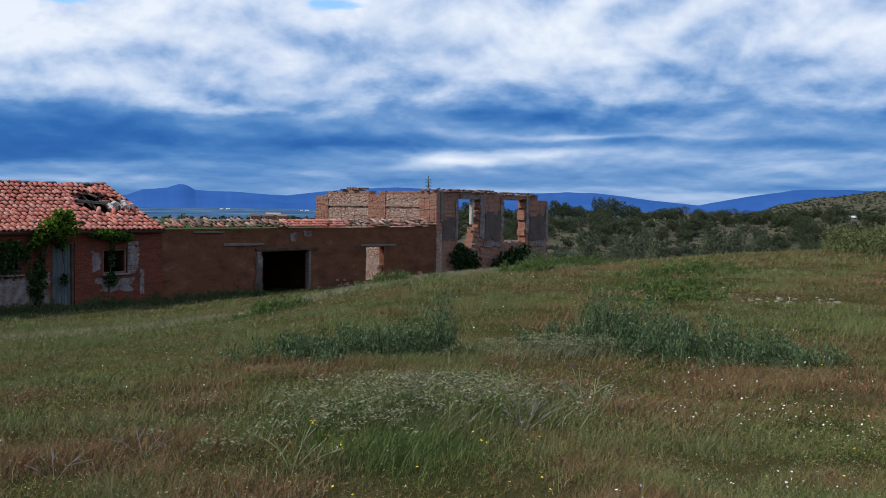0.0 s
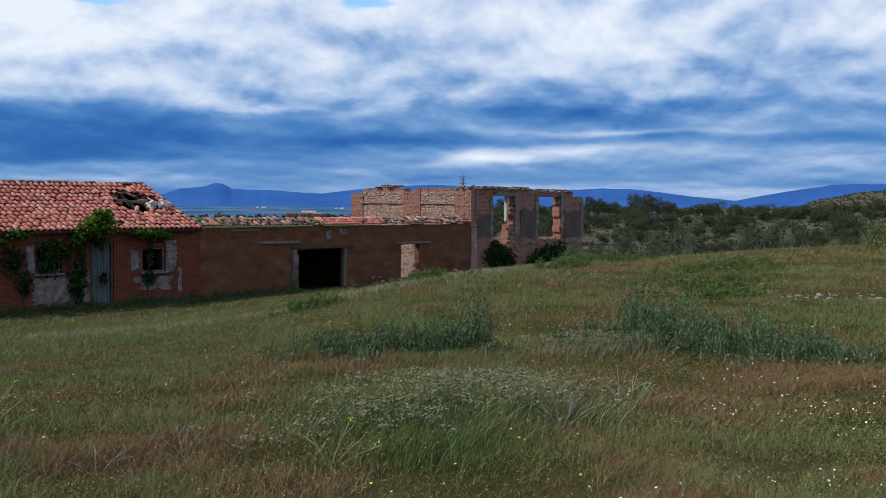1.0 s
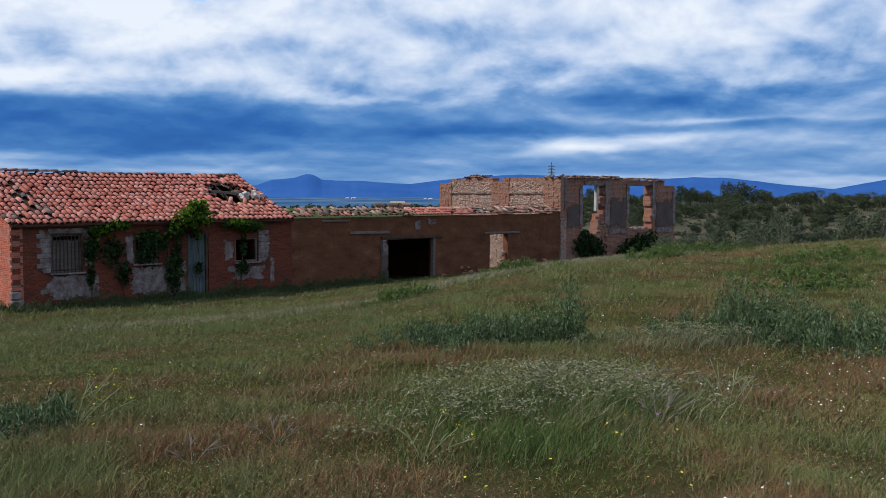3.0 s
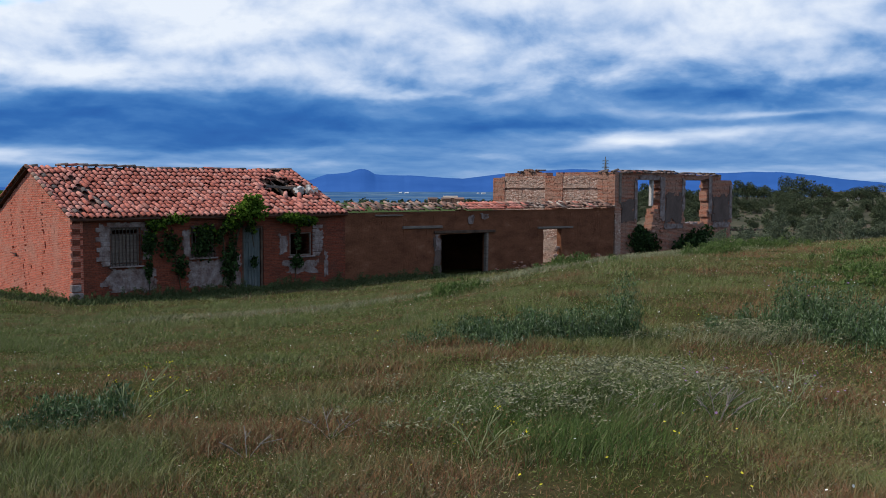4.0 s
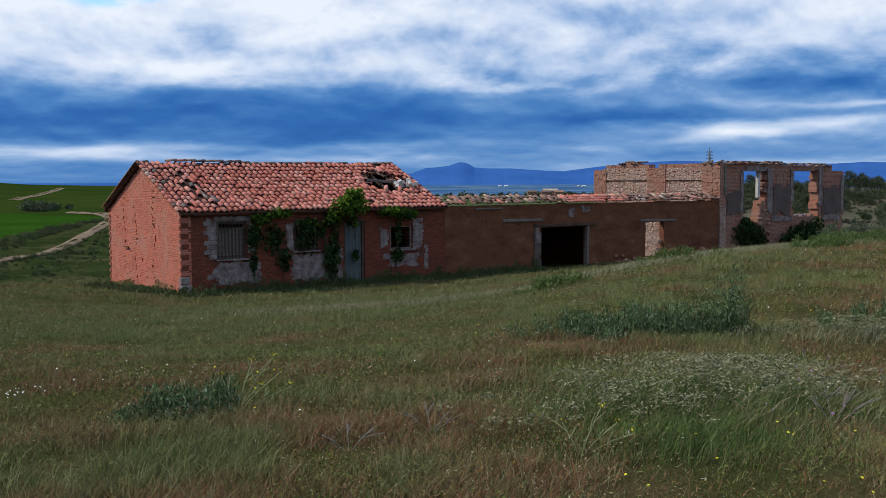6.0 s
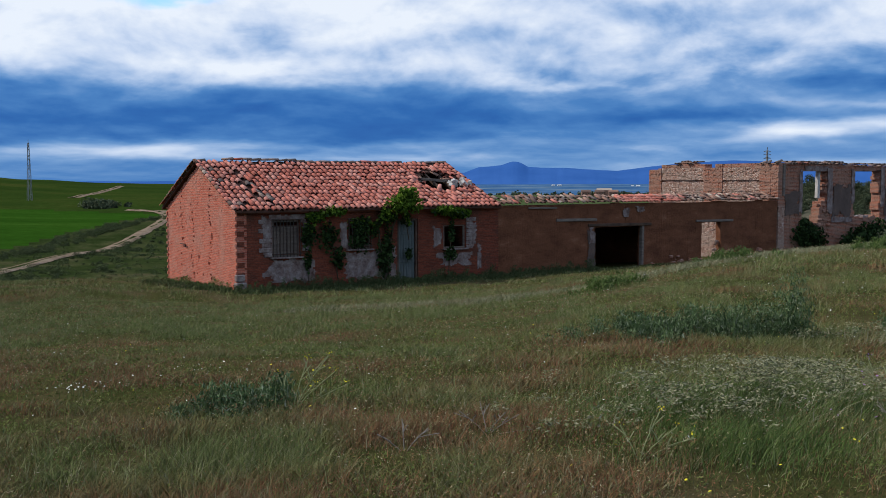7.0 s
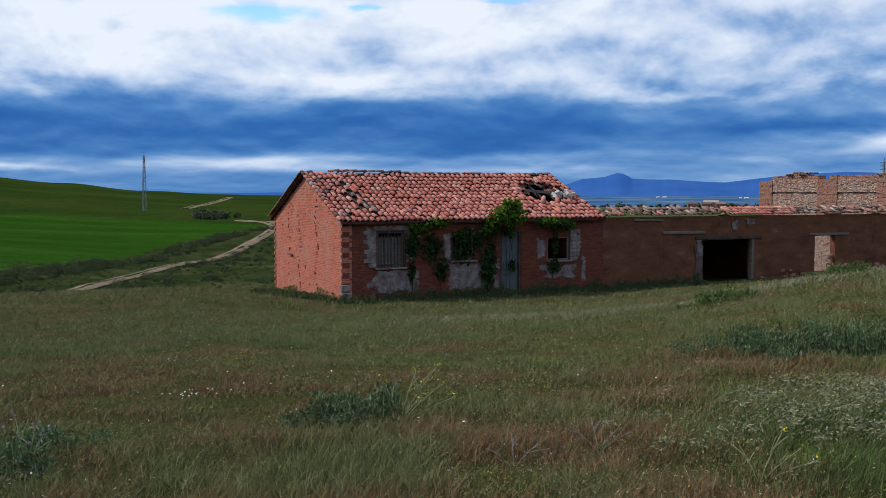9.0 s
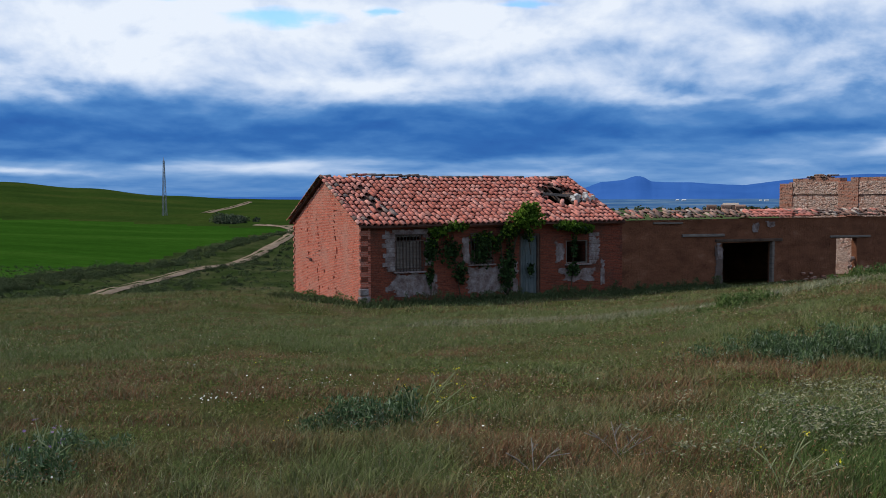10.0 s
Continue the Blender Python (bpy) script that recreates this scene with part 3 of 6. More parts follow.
def leaf_quads(points, size, rs, flat=0.0, long=1.5):
    """One pointed leaf (a bent pair of triangles) at every point, turned at random."""
    n = len(points)
    d = rs.normal(size=(n, 3))
    d[:, 2] *= 1 - flat
    d /= np.linalg.norm(d, axis=1)[:, None] + 1e-9
    e = np.cross(d, rs.normal(size=(n, 3)))
    e /= np.linalg.norm(e, axis=1)[:, None] + 1e-9
    s = (size * (0.6 + 0.8 * rs.rand(n)))[:, None]
    up = np.cross(d, e) * s * 0.18
    v = np.stack([points - d * s * long * 0.5, points + e * s * 0.5 + up, points + d * s * long * 0.5, points - e * s * 0.5 + up], 1).reshape(-1, 3)
    i = np.arange(n)[:, None] * 4
    return v, np.concatenate([i + [0, 1, 2], i + [0, 2, 3]], 0)


def blob_points(n, centre, radii, rs, shell=0.5):
    """Points filling lumpy ellipsoids, denser towards the outside."""
    d = rs.normal(size=(n, 3))
    d /= np.linalg.norm(d, axis=1)[:, None]
    r = shell + (1 - shell) * rs.rand(n)
    return np.asarray(centre) + d * r[:, None] * np.asarray(radii)


def foliage(name, stops, fine=0.35, rough=0.75, scale=1.2, glow=0.0):
    """Leaf colours by leaf and by patch."""
    m, nt, b = material(name, rough, 0.08)
    geo = nt.nodes.new("ShaderNodeNewGeometry")
    col = ramp_of(nt, geo.outputs["Random Per Island"], stops)
    broad = ramp_of(nt, tex_noise(nt, scale, 4), [(0.3, (1 - fine, 1 - fine, 1 - fine)), (0.7, (1.0, 1.0, 1.0))])
    nt.links.new(mixed(nt, 1.0, col, broad, "MULTIPLY"), b.inputs["Base Color"])
    if glow:
        # thin leaves let the sun through
        out = nt.nodes["Material Output"]
        thin, both = nt.nodes.new("ShaderNodeBsdfTranslucent"), nt.nodes.new("ShaderNodeMixShader")
        both.inputs[0].default_value = glow
        nt.links.new(mixed(nt, 1.0, col, broad, "MULTIPLY"), thin.inputs[0])
        nt.links.new(b.outputs[0], both.inputs[1]), nt.links.new(thin.outputs[0], both.inputs[2])
        nt.links.new(both.outputs[0], out.inputs[0])
    return m


M_VINE = foliage("vine leaves", [(0.0, (0.04, 0.085, 0.012)), (0.5, (0.10, 0.18, 0.02)), (0.85, (0.18, 0.30, 0.035)), (1.0, (0.28, 0.42, 0.08))], glow=0.55)
M_STEM = rough_stuff("stems", [(0.3, (0.05, 0.04, 0.025)), (0.7, (0.11, 0.085, 0.055))], 6, 40)
M_OAK = foliage("evergreen leaves", [(0.0, (0.036, 0.052, 0.026)), (0.5, (0.064, 0.084, 0.042)), (0.85, (0.10, 0.12, 0.062)), (1.0, (0.15, 0.165, 0.095))], scale=0.4)
M_SHRUB = foliage("grey-green shrub leaves", [(0.0, (0.06, 0.08, 0.04)), (0.5, (0.095, 0.115, 0.06)), (0.85, (0.14, 0.155, 0.09)), (1.0, (0.18, 0.18, 0.12))], scale=0.2)
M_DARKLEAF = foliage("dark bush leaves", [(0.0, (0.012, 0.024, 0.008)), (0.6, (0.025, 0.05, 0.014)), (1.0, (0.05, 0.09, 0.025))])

# ---------- house: roof ----------
M_DECK = rough_stuff("clay bedding", [(0.3, (0.055, 0.03, 0.022)), (0.55, (0.11, 0.055, 0.04)), (0.75, (0.16, 0.085, 0.06))], 3, 30)


def tile_stuff(name, stops, moss):
    m, nt, b = material(name, 0.88, 0.25)
    info = nt.nodes.new("ShaderNodeObjectInfo")
    geo = nt.nodes.new("ShaderNodeNewGeometry")
    addn = nt.nodes.new("ShaderNodeMath")
    addn.operation = "ADD"
    frac = nt.nodes.new("ShaderNodeMath")
    frac.operation = "FRACT"
    nt.links.new(info.outputs["Random"], addn.inputs[0]), nt.links.new(geo.outputs["Random Per Island"], addn.inputs[1])
    nt.links.new(addn.outputs[0], frac.inputs[0])
    col = ramp_of(nt, frac.outputs[0], stops)
    stain = ramp_of(nt, tex_noise(nt, 7.0, 6, 0.7), [(0.5, (0, 0, 0)), (0.72, (1, 1, 1))])
    col = mixed(nt, stain, col, moss)
    grain = tex_noise(nt, 45.0, 5, 0.7)
    shade = ramp_of(nt, grain, [(0.3, (0.7, 0.7, 0.7)), (0.7, (1.1, 1.1, 1.1))])
    nt.links.new(mixed(nt, 1.0, col, shade, "MULTIPLY"), b.inputs["Base Color"])
    bump(nt, b, grain, 0.4, 0.008)
    return m


M_TILE = tile_stuff("clay roof tile", [(0.0, (0.38, 0.105, 0.07)), (0.3, (0.50, 0.155, 0.11)), (0.7, (0.56, 0.205, 0.155)), (0.93, (0.60, 0.28, 0.22)), (1.0, (0.28, 0.11, 0.085))], (0.27, 0.11, 0.08))
M_OLDTILE = tile_stuff("weathered roof tile", [(0.0, (0.12, 0.075, 0.06)), (0.4, (0.24, 0.12, 0.085)), (0.75, (0.32, 0.19, 0.14)), (1.0, (0.44, 0.36, 0.29))], (0.14, 0.11, 0.09))
M_GREYTILE = tile_stuff("lichen-dark roof tile", [(0.0, (0.09, 0.07, 0.065)), (0.5, (0.17, 0.13, 0.115)), (1.0, (0.30, 0.20, 0.16))], (0.09, 0.08, 0.07))


def tile_arrays(length=0.46, r0=0.108, r1=0.084, thick=0.016, seg=6):
    """A tapered barrel tile along y, hollow below."""
    v, f = [], []
    for y, r in ((0, r0), (length, r1)):
        for rr in (r, r - thick):
            for k in range(seg + 1):
                a = math.pi * k / seg
                v.append((rr * math.cos(a), y, rr * math.sin(a) * 0.85))
    n = seg + 1
    for k in range(seg):
        f.append((k, k + 1, 2 * n + k + 1, 2 * n + k))
        f.append((n + k + 1, n + k, 3 * n + k, 3 * n + k + 1))
        f.append((k + 1, k, n + k, n + k + 1))
        f.append((2 * n + k, 2 * n + k + 1, 3 * n + k + 1, 3 * n + k))
    f.append((0, 2 * n, 3 * n, n))
    f.append((seg, n + seg, 3 * n + seg, 2 * n + seg))
    return np.array(v), np.array(f)


TILE_V, TILE_F = tile_arrays()
TILE_MESHES = {m.name: fast_mesh("barrel_tile", TILE_V, TILE_F, m) for m in (M_TILE, M_OLDTILE, M_GREYTILE)}


def joined_tiles(name, mats, material_used):
    v = np.concatenate([np.c_[TILE_V, np.ones(len(TILE_V))] @ np.array(m).T for m in mats])[:, :3]
    f = np.concatenate([TILE_F + i * len(TILE_V) for i in range(len(mats))])
    return fast_mesh(name, v, f, material_used)


PITCH = math.degrees(math.atan2(RIDGE - EAVE, DEEP / 2))
SLOPE = math.hypot(RIDGE + 0.06 - EAVE, DEEP / 2 + 0.32)


def in_hole(s, k):
    """The fallen-in part of the roof; k is metres up the slope from the eave."""
    d = ((s - 24.75) / 1.15) ** 2 + ((k - 2.55) / 1.15) ** 2 + 0.5 * (float(vnoise(s, k, 0.4, 2)) - 0.5)
    return d < 1


def roof_point(s, k, lift=0.0):
    f = k / SLOPE
    sag = -0.07 * math.sin(math.pi * min(max((s - S0) / (S1 - S0), 0), 1)) * math.sin(math.pi * f * 0.8) + 0.05 * (float(vnoise(s, k, 2.0, 5)) - 0.5)
    return (s, -0.32 + f * (DEEP / 2 + 0.32), EAVE + 0.02 + f * (RIDGE + 0.06 - EAVE) + sag + lift)


COL, ROW = 0.242, 0.36    # spacing of the barrel tiles


def build_roof():
    rs = np.random.RandomState(3)
    # bedding under the tiles, with the hole
    cell = 0.22
    v, f = [], []
    ns, nk = int((S1 - S0 + 0.2) / cell), int(SLOPE / cell) + 1
    for i in range(ns):
        for j in range(nk):
            s, k = S0 - 0.12 + i * cell, j * cell
            if in_hole(s + cell / 2, k + cell / 2):
                continue
            b = len(v)
            k2 = min(k + cell, SLOPE)
            for dz in (0.0, -0.07):
                for a, c in ((s, k), (s + cell, k), (s + cell, k2), (s, k2)):
                    v.append(roof_point(a, c, dz))
            f += [(b, b + 1, b + 2, b + 3), (b + 7, b + 6, b + 5, b + 4), (b, b + 4, b + 5, b + 1), (b + 1, b + 5, b + 6, b + 2), (b + 2, b + 6, b + 7, b + 3), (b + 3, b + 7, b + 4, b)]
    roof = child("roof", mesh_of("roof_bedding", v, f, M_DECK), house, label="sagging clay bedding with a fallen-in hole")
    back = [(S0 - 0.12, 4, RIDGE), (S1 + 0.05, 4, RIDGE), (S1 + 0.05, 8.35, EAVE - 0.12), (S0 - 0.12, 8.35, EAVE - 0.12),
            (S0 - 0.12, 4, RIDGE + 0.07), (S1 + 0.05, 4, RIDGE + 0.07), (S1 + 0.05, 8.35, EAVE), (S0 - 0.12, 8.35, EAVE)]
    child("back_roof", mesh_of("back_roof", back, [(3, 2, 1, 0), (4, 5, 6, 7), (0, 1, 5, 4), (1, 2, 6, 5), (2, 3, 7, 6), (3, 0, 4, 7)], M_DECK), house)
    count, rest, grey = 0, [], []
    cols = int((S1 - S0 + 0.25) / COL)
    rows = int(SLOPE / ROW) + 1
    for c in range(cols):
        for r in range(rows):
            s = S0 - 0.03 + c * COL + rs.normal() * 0.012
            k = r * ROW - 0.05 + rs.normal() * 0.018
            if k > SLOPE - 0.15:
                continue
            gone = in_hole(s, k + 0.2)
            ragged = (abs(s - (15.1 + 0.16 * (SLOPE - k))) < 0.28 and k > 0.5)
            upper = k > SLOPE - 0.75
            n1 = float(vnoise(s, k, 0.5, 3))
            if gone or (upper and n1 > 0.66) or rs.rand() < 0.012 or (ragged and rs.rand() < 0.35):
                continue
            wob = 3.0 if not ragged else 16.0
            if abs(s - 24.75) < 1.7 and abs(k - 2.5) < 1.6:
                wob = 9.0
            p = roof_point(s, k, 0.03 + (0.05 * rs.rand() if ragged else 0) + 0.012 * rs.normal())
            m = pose(*p, PITCH - 4.0 + rs.normal() * 1.5, rs.normal() * 2.5, rs.normal() * wob * 0.45)
            if (ragged and rs.rand() < 0.45) or (c == 1 and rs.rand() < 0.2):
                grey.append(m)
            elif count < 295 and s < 20.5 and r < 11:
                child("roof_tile", TILE_MESHES[M_TILE.name], roof, m)
                count += 1
            else:
                rest.append(m)
    ob = child("roof_tiles", joined_tiles("roof_tiles", rest, M_TILE), roof)
    tagged(ob, kind="stuff")
    for m in grey:
        child("roof_tile", TILE_MESHES[M_GREYTILE.name], roof, m, "blackened loose roof tile")
    # ridge tiles, with gaps and slipped pieces
    s = S0 - 0.15
    while s < S1 - 0.35:
        if not (14.5 < s < 15.0 or rs.rand() < 0.05):
            lift = 0.0 + (0.07 if 14.9 < s < 18.3 else 0) + 0.02 * rs.rand()
            x, y, z = roof_point(s, SLOPE, lift)
            child("ridge_tile", TILE_MESHES[(M_TILE if rs.rand() < 0.2 else M_GREYTILE).name], roof, pose(x + 0.44, y + 0.02, z, rs.normal() * 2, rs.normal() * 2, 90 + rs.normal() * 4) @ Matrix.Diagonal((1.25, 1, 1.1, 1)))
        s += 0.40
    # the rake tile courses over the gable, seen edge on
    for side in (-1, 1):
        for r in range(rows):
            k = min(r * ROW, SLOPE - 0.43)
            if side == -1:
                x, y, z = roof_point(S0 - 0.14, k, 0.03)
                m = pose(x, y, z, PITCH - 2, 0, 0)
            else:
                x, y, z = roof_point(S0 - 0.14, k, 0.03)
                m = pose(x, DEEP - y, z, -(PITCH - 2), 0, 0) @ pose(0, 0, 0, 0, 0, 180)
            child("rake_tile", TILE_MESHES[(M_OLDTILE if rs.rand() < 0.6 else M_TILE).name], roof, m)
    # eaves board in shadow
    child("eaves_course", boxes_mesh("eaves_course", [(((S0 + S1) / 2, -0.10, EAVE - 0.07), (S1 - S0 + 0.1, 0.22, 0.07), (0, 0, 0))], M_SHADEDFRONT, 0.01), house)
    # rafters and rubble in the hole
    for s in (23.9, 24.55, 25.2):
        x, y, z = roof_point(s, 2.4, -0.22)
        child("rafter", boxes_mesh("rafter", [((s, y, z), (0.11, 3.6, 0.13), (PITCH + 3 * math.sin(s * 9), 0, 4 * math.sin(s * 7)))], M_DARKWOOD, 0.01), roof)
    x, y, z = roof_point(24.5, 3.0, -0.08)
    child("purlin", boxes_mesh("purlin", [((24.75, y, z), (1.9, 0.10, 0.12), (0, 4, 3))], M_WOOD, 0.01), roof, label="greyed broken roof beam")
    for i in range(26):
        a = rs.rand() * 6.28
        rad = 0.75 + 0.45 * rs.rand()
        s, k = 24.75 + 1.15 * rad * math.cos(a), 2.5 + 1.1 * rad * math.sin(a)
        if s > S1 - 0.1:
            continue
        x, y, z = roof_point(s, k, 0.01 - (0.12 if rad < 0.95 else 0))
        child("fallen_tile", TILE_MESHES[(M_TILE if rs.rand() < 0.6 else M_OLDTILE).name], roof, pose(x, y, z, PITCH + rs.normal() * 14, rs.normal() * 16, rs.normal() * 50))
    x, y, z = roof_point(25.55, 2.5, -0.05)
    for _ in range(9):
        at = (25.45 + rs.normal() * 0.22, y + rs.normal() * 0.3, z + 0.06 * rs.normal())
        child("plaster_lump", boxes_mesh("plaster_lump", [(at, (0.2 + 0.2 * rs.rand(), 0.2, 0.12 + 0.1 * rs.rand()), tuple(rs.rand(3) * 90))], M_LIME, 0.02), roof, label="pale lump of fallen plaster")


build_roof()


# ---------- house: plaster, openings ----------
def largest(mask):
    """The largest connected patch of a mask."""
    todo, best = mask.copy(), []
    while todo.any():
        start = tuple(np.argwhere(todo)[0])
        todo[start] = False
        stack, got = [start], []
        while stack:
            i, j = stack.pop()
            got.append((i, j))
            for q in ((i + 1, j), (i - 1, j), (i, j + 1), (i, j - 1)):
                if 0 <= q[0] < mask.shape[0] and 0 <= q[1] < mask.shape[1] and todo[q]:
                    todo[q] = False
                    stack.append(q)
        if len(got) > len(best):
            best = got
    out = np.zeros_like(mask)
    for q in best:
        out[q] = True
    return out


def plaster_patch(name, parent, a0, a1, z0, z1, mat, ragged=0.5, proud=0.03, seed=0, axis="s", base=0.0, cell=(0.05, 0.04)):
    """A thin coat with a broken outline."""
    def solid(A, Z):
        ea = np.minimum(A - a0, a1 - A) / max(a1 - a0, 1e-3)
        ez = np.minimum(Z - z0, z1 - Z) / max(z1 - z0, 1e-3)
        edge = np.minimum(ea, ez) * 2
        return largest(vnoise(A, Z * 1.3, 0.28, seed, 4) < 0.22 + edge * 1.1 + (1 - ragged) * 0.4)
    return child(name, relief_wall(name, a0, a1, z0, z1, cell, solid, lambda A, Z: A * 0 - proud + 0.012 * vnoise(A, Z, 0.2, 2), -0.002, mat, axis=axis, base=base), parent)


for i, (a0, a1, z0, z1, rg) in enumerate(((15.25, 17.7, -2.35, -1.34, 0.85), (15.3, 15.72, -1.34, 0.3, 0.7), (16.92, 17.35, -1.34, 0.3, 0.8), (15.6, 17.1, 0.12, 0.32, 0.6),
                                          (18.7, 20.5, -2.35, -1.16, 0.7), (18.6, 18.95, -1.1, 0.1, 0.8), (20.45, 21.18, -2.4, -0.9, 0.8), (22.75, 25.3, -2.1, -1.32, 1.45), (22.85, 23.5, -1.35, -0.2, 1.4),
                                          (25.22, 25.42, -2.2, -1.0, 0.6), (24.64, 25.25, -1.35, 0.05, 1.2))):
    plaster_patch("plaster_patch", house, a0, a1, z0, z1, M_PLASTER, rg, seed=i)


def quoins(parent, a, z0, z1, side, mat, proud=0.05):
    """Pale stones laid long and short beside an opening."""
    z, k = z0, 0
    rs = np.random.RandomState(int(a * 10))
    while z < z1:
        h, w = 0.15 + 0.05 * rs.rand(), (0.48 if k % 2 else 0.28) + 0.06 * rs.rand()
        child("quoin", boxes_mesh("quoin", [((a + side * w / 2, -proud / 2 + 0.01, z + h / 2), (w, proud, h - 0.025), (0, rs.normal() * 0.6, 0))], mat, 0.012), parent)
        z, k = z + h, k + 1


quoins(house, 24.62, -1.3, 0.0, 1, M_PLASTER)
quoins(house, 15.70, -1.3, 0.1, -1, M_PLASTER)


def window_unit(a0, a1, z0, z1, label, bars=True, shutter=True):
    w = child("window", boxes_mesh("window_frame", [
        (((a0 + a1) / 2, 0.10, z1 - 0.035), (a1 - a0, 0.09, 0.07), (0, 0, 0)), (((a0 + a1) / 2, 0.10, z0 + 0.035), (a1 - a0, 0.09, 0.07), (0, 0, 0)),
        ((a0 + 0.035, 0.10, (z0 + z1) / 2), (0.07, 0.09, z1 - z0 - 0.14), (0, 0, 0)), ((a1 - 0.035, 0.10, (z0 + z1) / 2), (0.07, 0.09, z1 - z0 - 0.14), (0, 0, 0))], M_WOOD, 0.008), house, label=label)
    child("sill", boxes_mesh("sill", [(((a0 + a1) / 2, -0.03, z0 - 0.03), (a1 - a0 + 0.16, 0.22, 0.06), (0, 0, 0))], M_PLASTER, 0.012), w)
    if bars:
        n = int((a1 - a0) / 0.14)
        for i in range(n + 1):
            x = a0 + 0.03 + (a1 - a0 - 0.06) * i / n
            child("bar", boxes_mesh("bar", [((x, -0.07, (z0 + z1) / 2), (0.025, 0.025, z1 - z0 + 0.08), (0, 0, 0))], M_IRON), w)
        for z in (z0 - 0.03, z0 + 0.12, z1 - 0.22, z1 + 0.03):
            child("cross_bar", boxes_mesh("cross_bar", [(((a0 + a1) / 2, -0.07, z), (a1 - a0 + 0.06, 0.02, 0.035), (0, 0, 0))], M_IRON), w)
    if shutter:
        n = 7
        for i in range(n):
            x0 = a0 + 0.08 + (a1 - a0 - 0.16) * i / n
            wd = (a1 - a0 - 0.16) / n
            child("shutter_board", boxes_mesh("shutter_board", [((x0 + wd / 2, 0.17 + 0.01 * (i % 2), z0 + 0.07 + (z1 - z0) * 0.39), (wd - 0.012, 0.025, (z1 - z0) * 0.76), (0, 0, 0))], M_WOOD, 0.004), w, label="grey weathered shutter board")
    return w


window_unit(*OPEN_HOUSE[0], "barred window with grey boarded shutter")
window_unit(*OPEN_HOUSE[1], "dark overgrown window with rusty bars", True, False)
window_unit(*OPEN_HOUSE[3], "empty dark window with pale jamb", False, False)
a0, a1, z0, z1 = OPEN_HOUSE[2]
door = child("door", boxes_mesh("door_frame", [((a0 + 0.05, 0.08, -1.2), (0.10, 0.14, 2.5), (0, 0, 0)), ((a1 - 0.05, 0.08, -1.2), (0.10, 0.14, 2.5), (0, 0, 0)), (((a0 + a1) / 2, 0.08, z1 - 0.05), (a1 - a0 - 0.2, 0.14, 0.10), (0, 0, 0))], M_DARKWOOD, 0.008), house, label="weathered grey-green plank door")
for i in range(6):
    wd = (a1 - a0 - 0.2) / 6
    child("door_plank", boxes_mesh("door_plank", [((a0 + 0.1 + wd * (i + 0.5), 0.10 + 0.008 * (i % 2), -1.25), (wd - 0.01, 0.035, 2.4), (0, 0, 0))], M_DOOR, 0.004), door)
child("door_rail", boxes_mesh("door_rail", [(((a0 + a1) / 2, 0.07, -0.55), (a1 - a0 - 0.24, 0.025, 0.12), (0, 0, 0))], M_DOOR, 0.005), door)
child("door_rail", boxes_mesh("door_rail", [(((a0 + a1) / 2, 0.07, -1.7), (a1 - a0 - 0.24, 0.025, 0.12), (0, 0, 0))], M_DOOR, 0.005), door)
child("iron_tie", boxes_mesh("iron_tie", [((S0 - 0.09, 5.75, -1.02), (0.04, 0.62, 0.035), (1.5, 0, 0)), ((S0 - 0.09, 5.46, -1.06), (0.04, 0.04, 0.12), (0, 0, 0)), ((S0 + 0.0, 5.75, -1.02), (0.2, 0.03, 0.03), (0, 0, 0))], M_IRON), house, label="rusty iron wall tie")
child("corner_stone", boxes_mesh("corner_stone", [((S0 + 0.12, -0.03, -2.35), (0.42, 0.3, 0.34), (0, 0, 3)), ((S0 + 0.1, -0.01, -2.02), (0.34, 0.26, 0.26), (0, 0, -2))], M_PLASTER, 0.03), house)
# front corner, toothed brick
child("corner_pier", relief_wall("corner_pier", S0 + 0.02, S0 + 0.3, -3.4, EAVE, (0.07, 0.065), lambda A, Z: A < 9999, lambda A, Z: np.where((np.floor((Z + 4) / 0.195).astype(int) % 2) == 0, -0.012, 0.004), 0.45, M_SHADEDFRONT), house)


# ---------- vines on the house ----------
def vine(label, blobs, stems, seed, size=0.115):
    rs = np.random.RandomState(seed)
    pts = np.concatenate([blob_points(int(n * (1.3 if c[2] > 0.05 else 0.8)), c, r, rs, 0.15) for c, r, n in blobs])
    pts[:, 1] = np.minimum(pts[:, 1], -0.03)
    # low leaves take a darker colour that stands in for the wall's shade
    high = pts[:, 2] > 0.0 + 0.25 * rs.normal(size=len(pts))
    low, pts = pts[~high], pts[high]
    ob = thing("vine", None, label, "vine", MB)
    v, f = leaf_quads(pts, size, rs, long=1.25)
    child("leaves", fast_mesh("vine_leaves", v, f, M_VINE), ob)
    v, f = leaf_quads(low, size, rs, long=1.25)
    child("shaded_leaves", fast_mesh("shaded_vine_leaves", v, f, M_DARKLEAF), ob, label="leaves low on the vine, coloured dark for shade")
    for k, line in enumerate(stems):
        cu = bpy.data.curves.new("vine_stem", "CURVE")
        cu.dimensions, cu.bevel_depth, cu.bevel_resolution = "3D", line[0], 1
        sp = cu.splines.new("POLY")
        sp.points.add(len(line) - 2)
        for i, p in enumerate(line[1:]):
            sp.points[i].co = (*p, 1)
        cu.materials.append(M_STEM)
        child("stem", cu, ob)


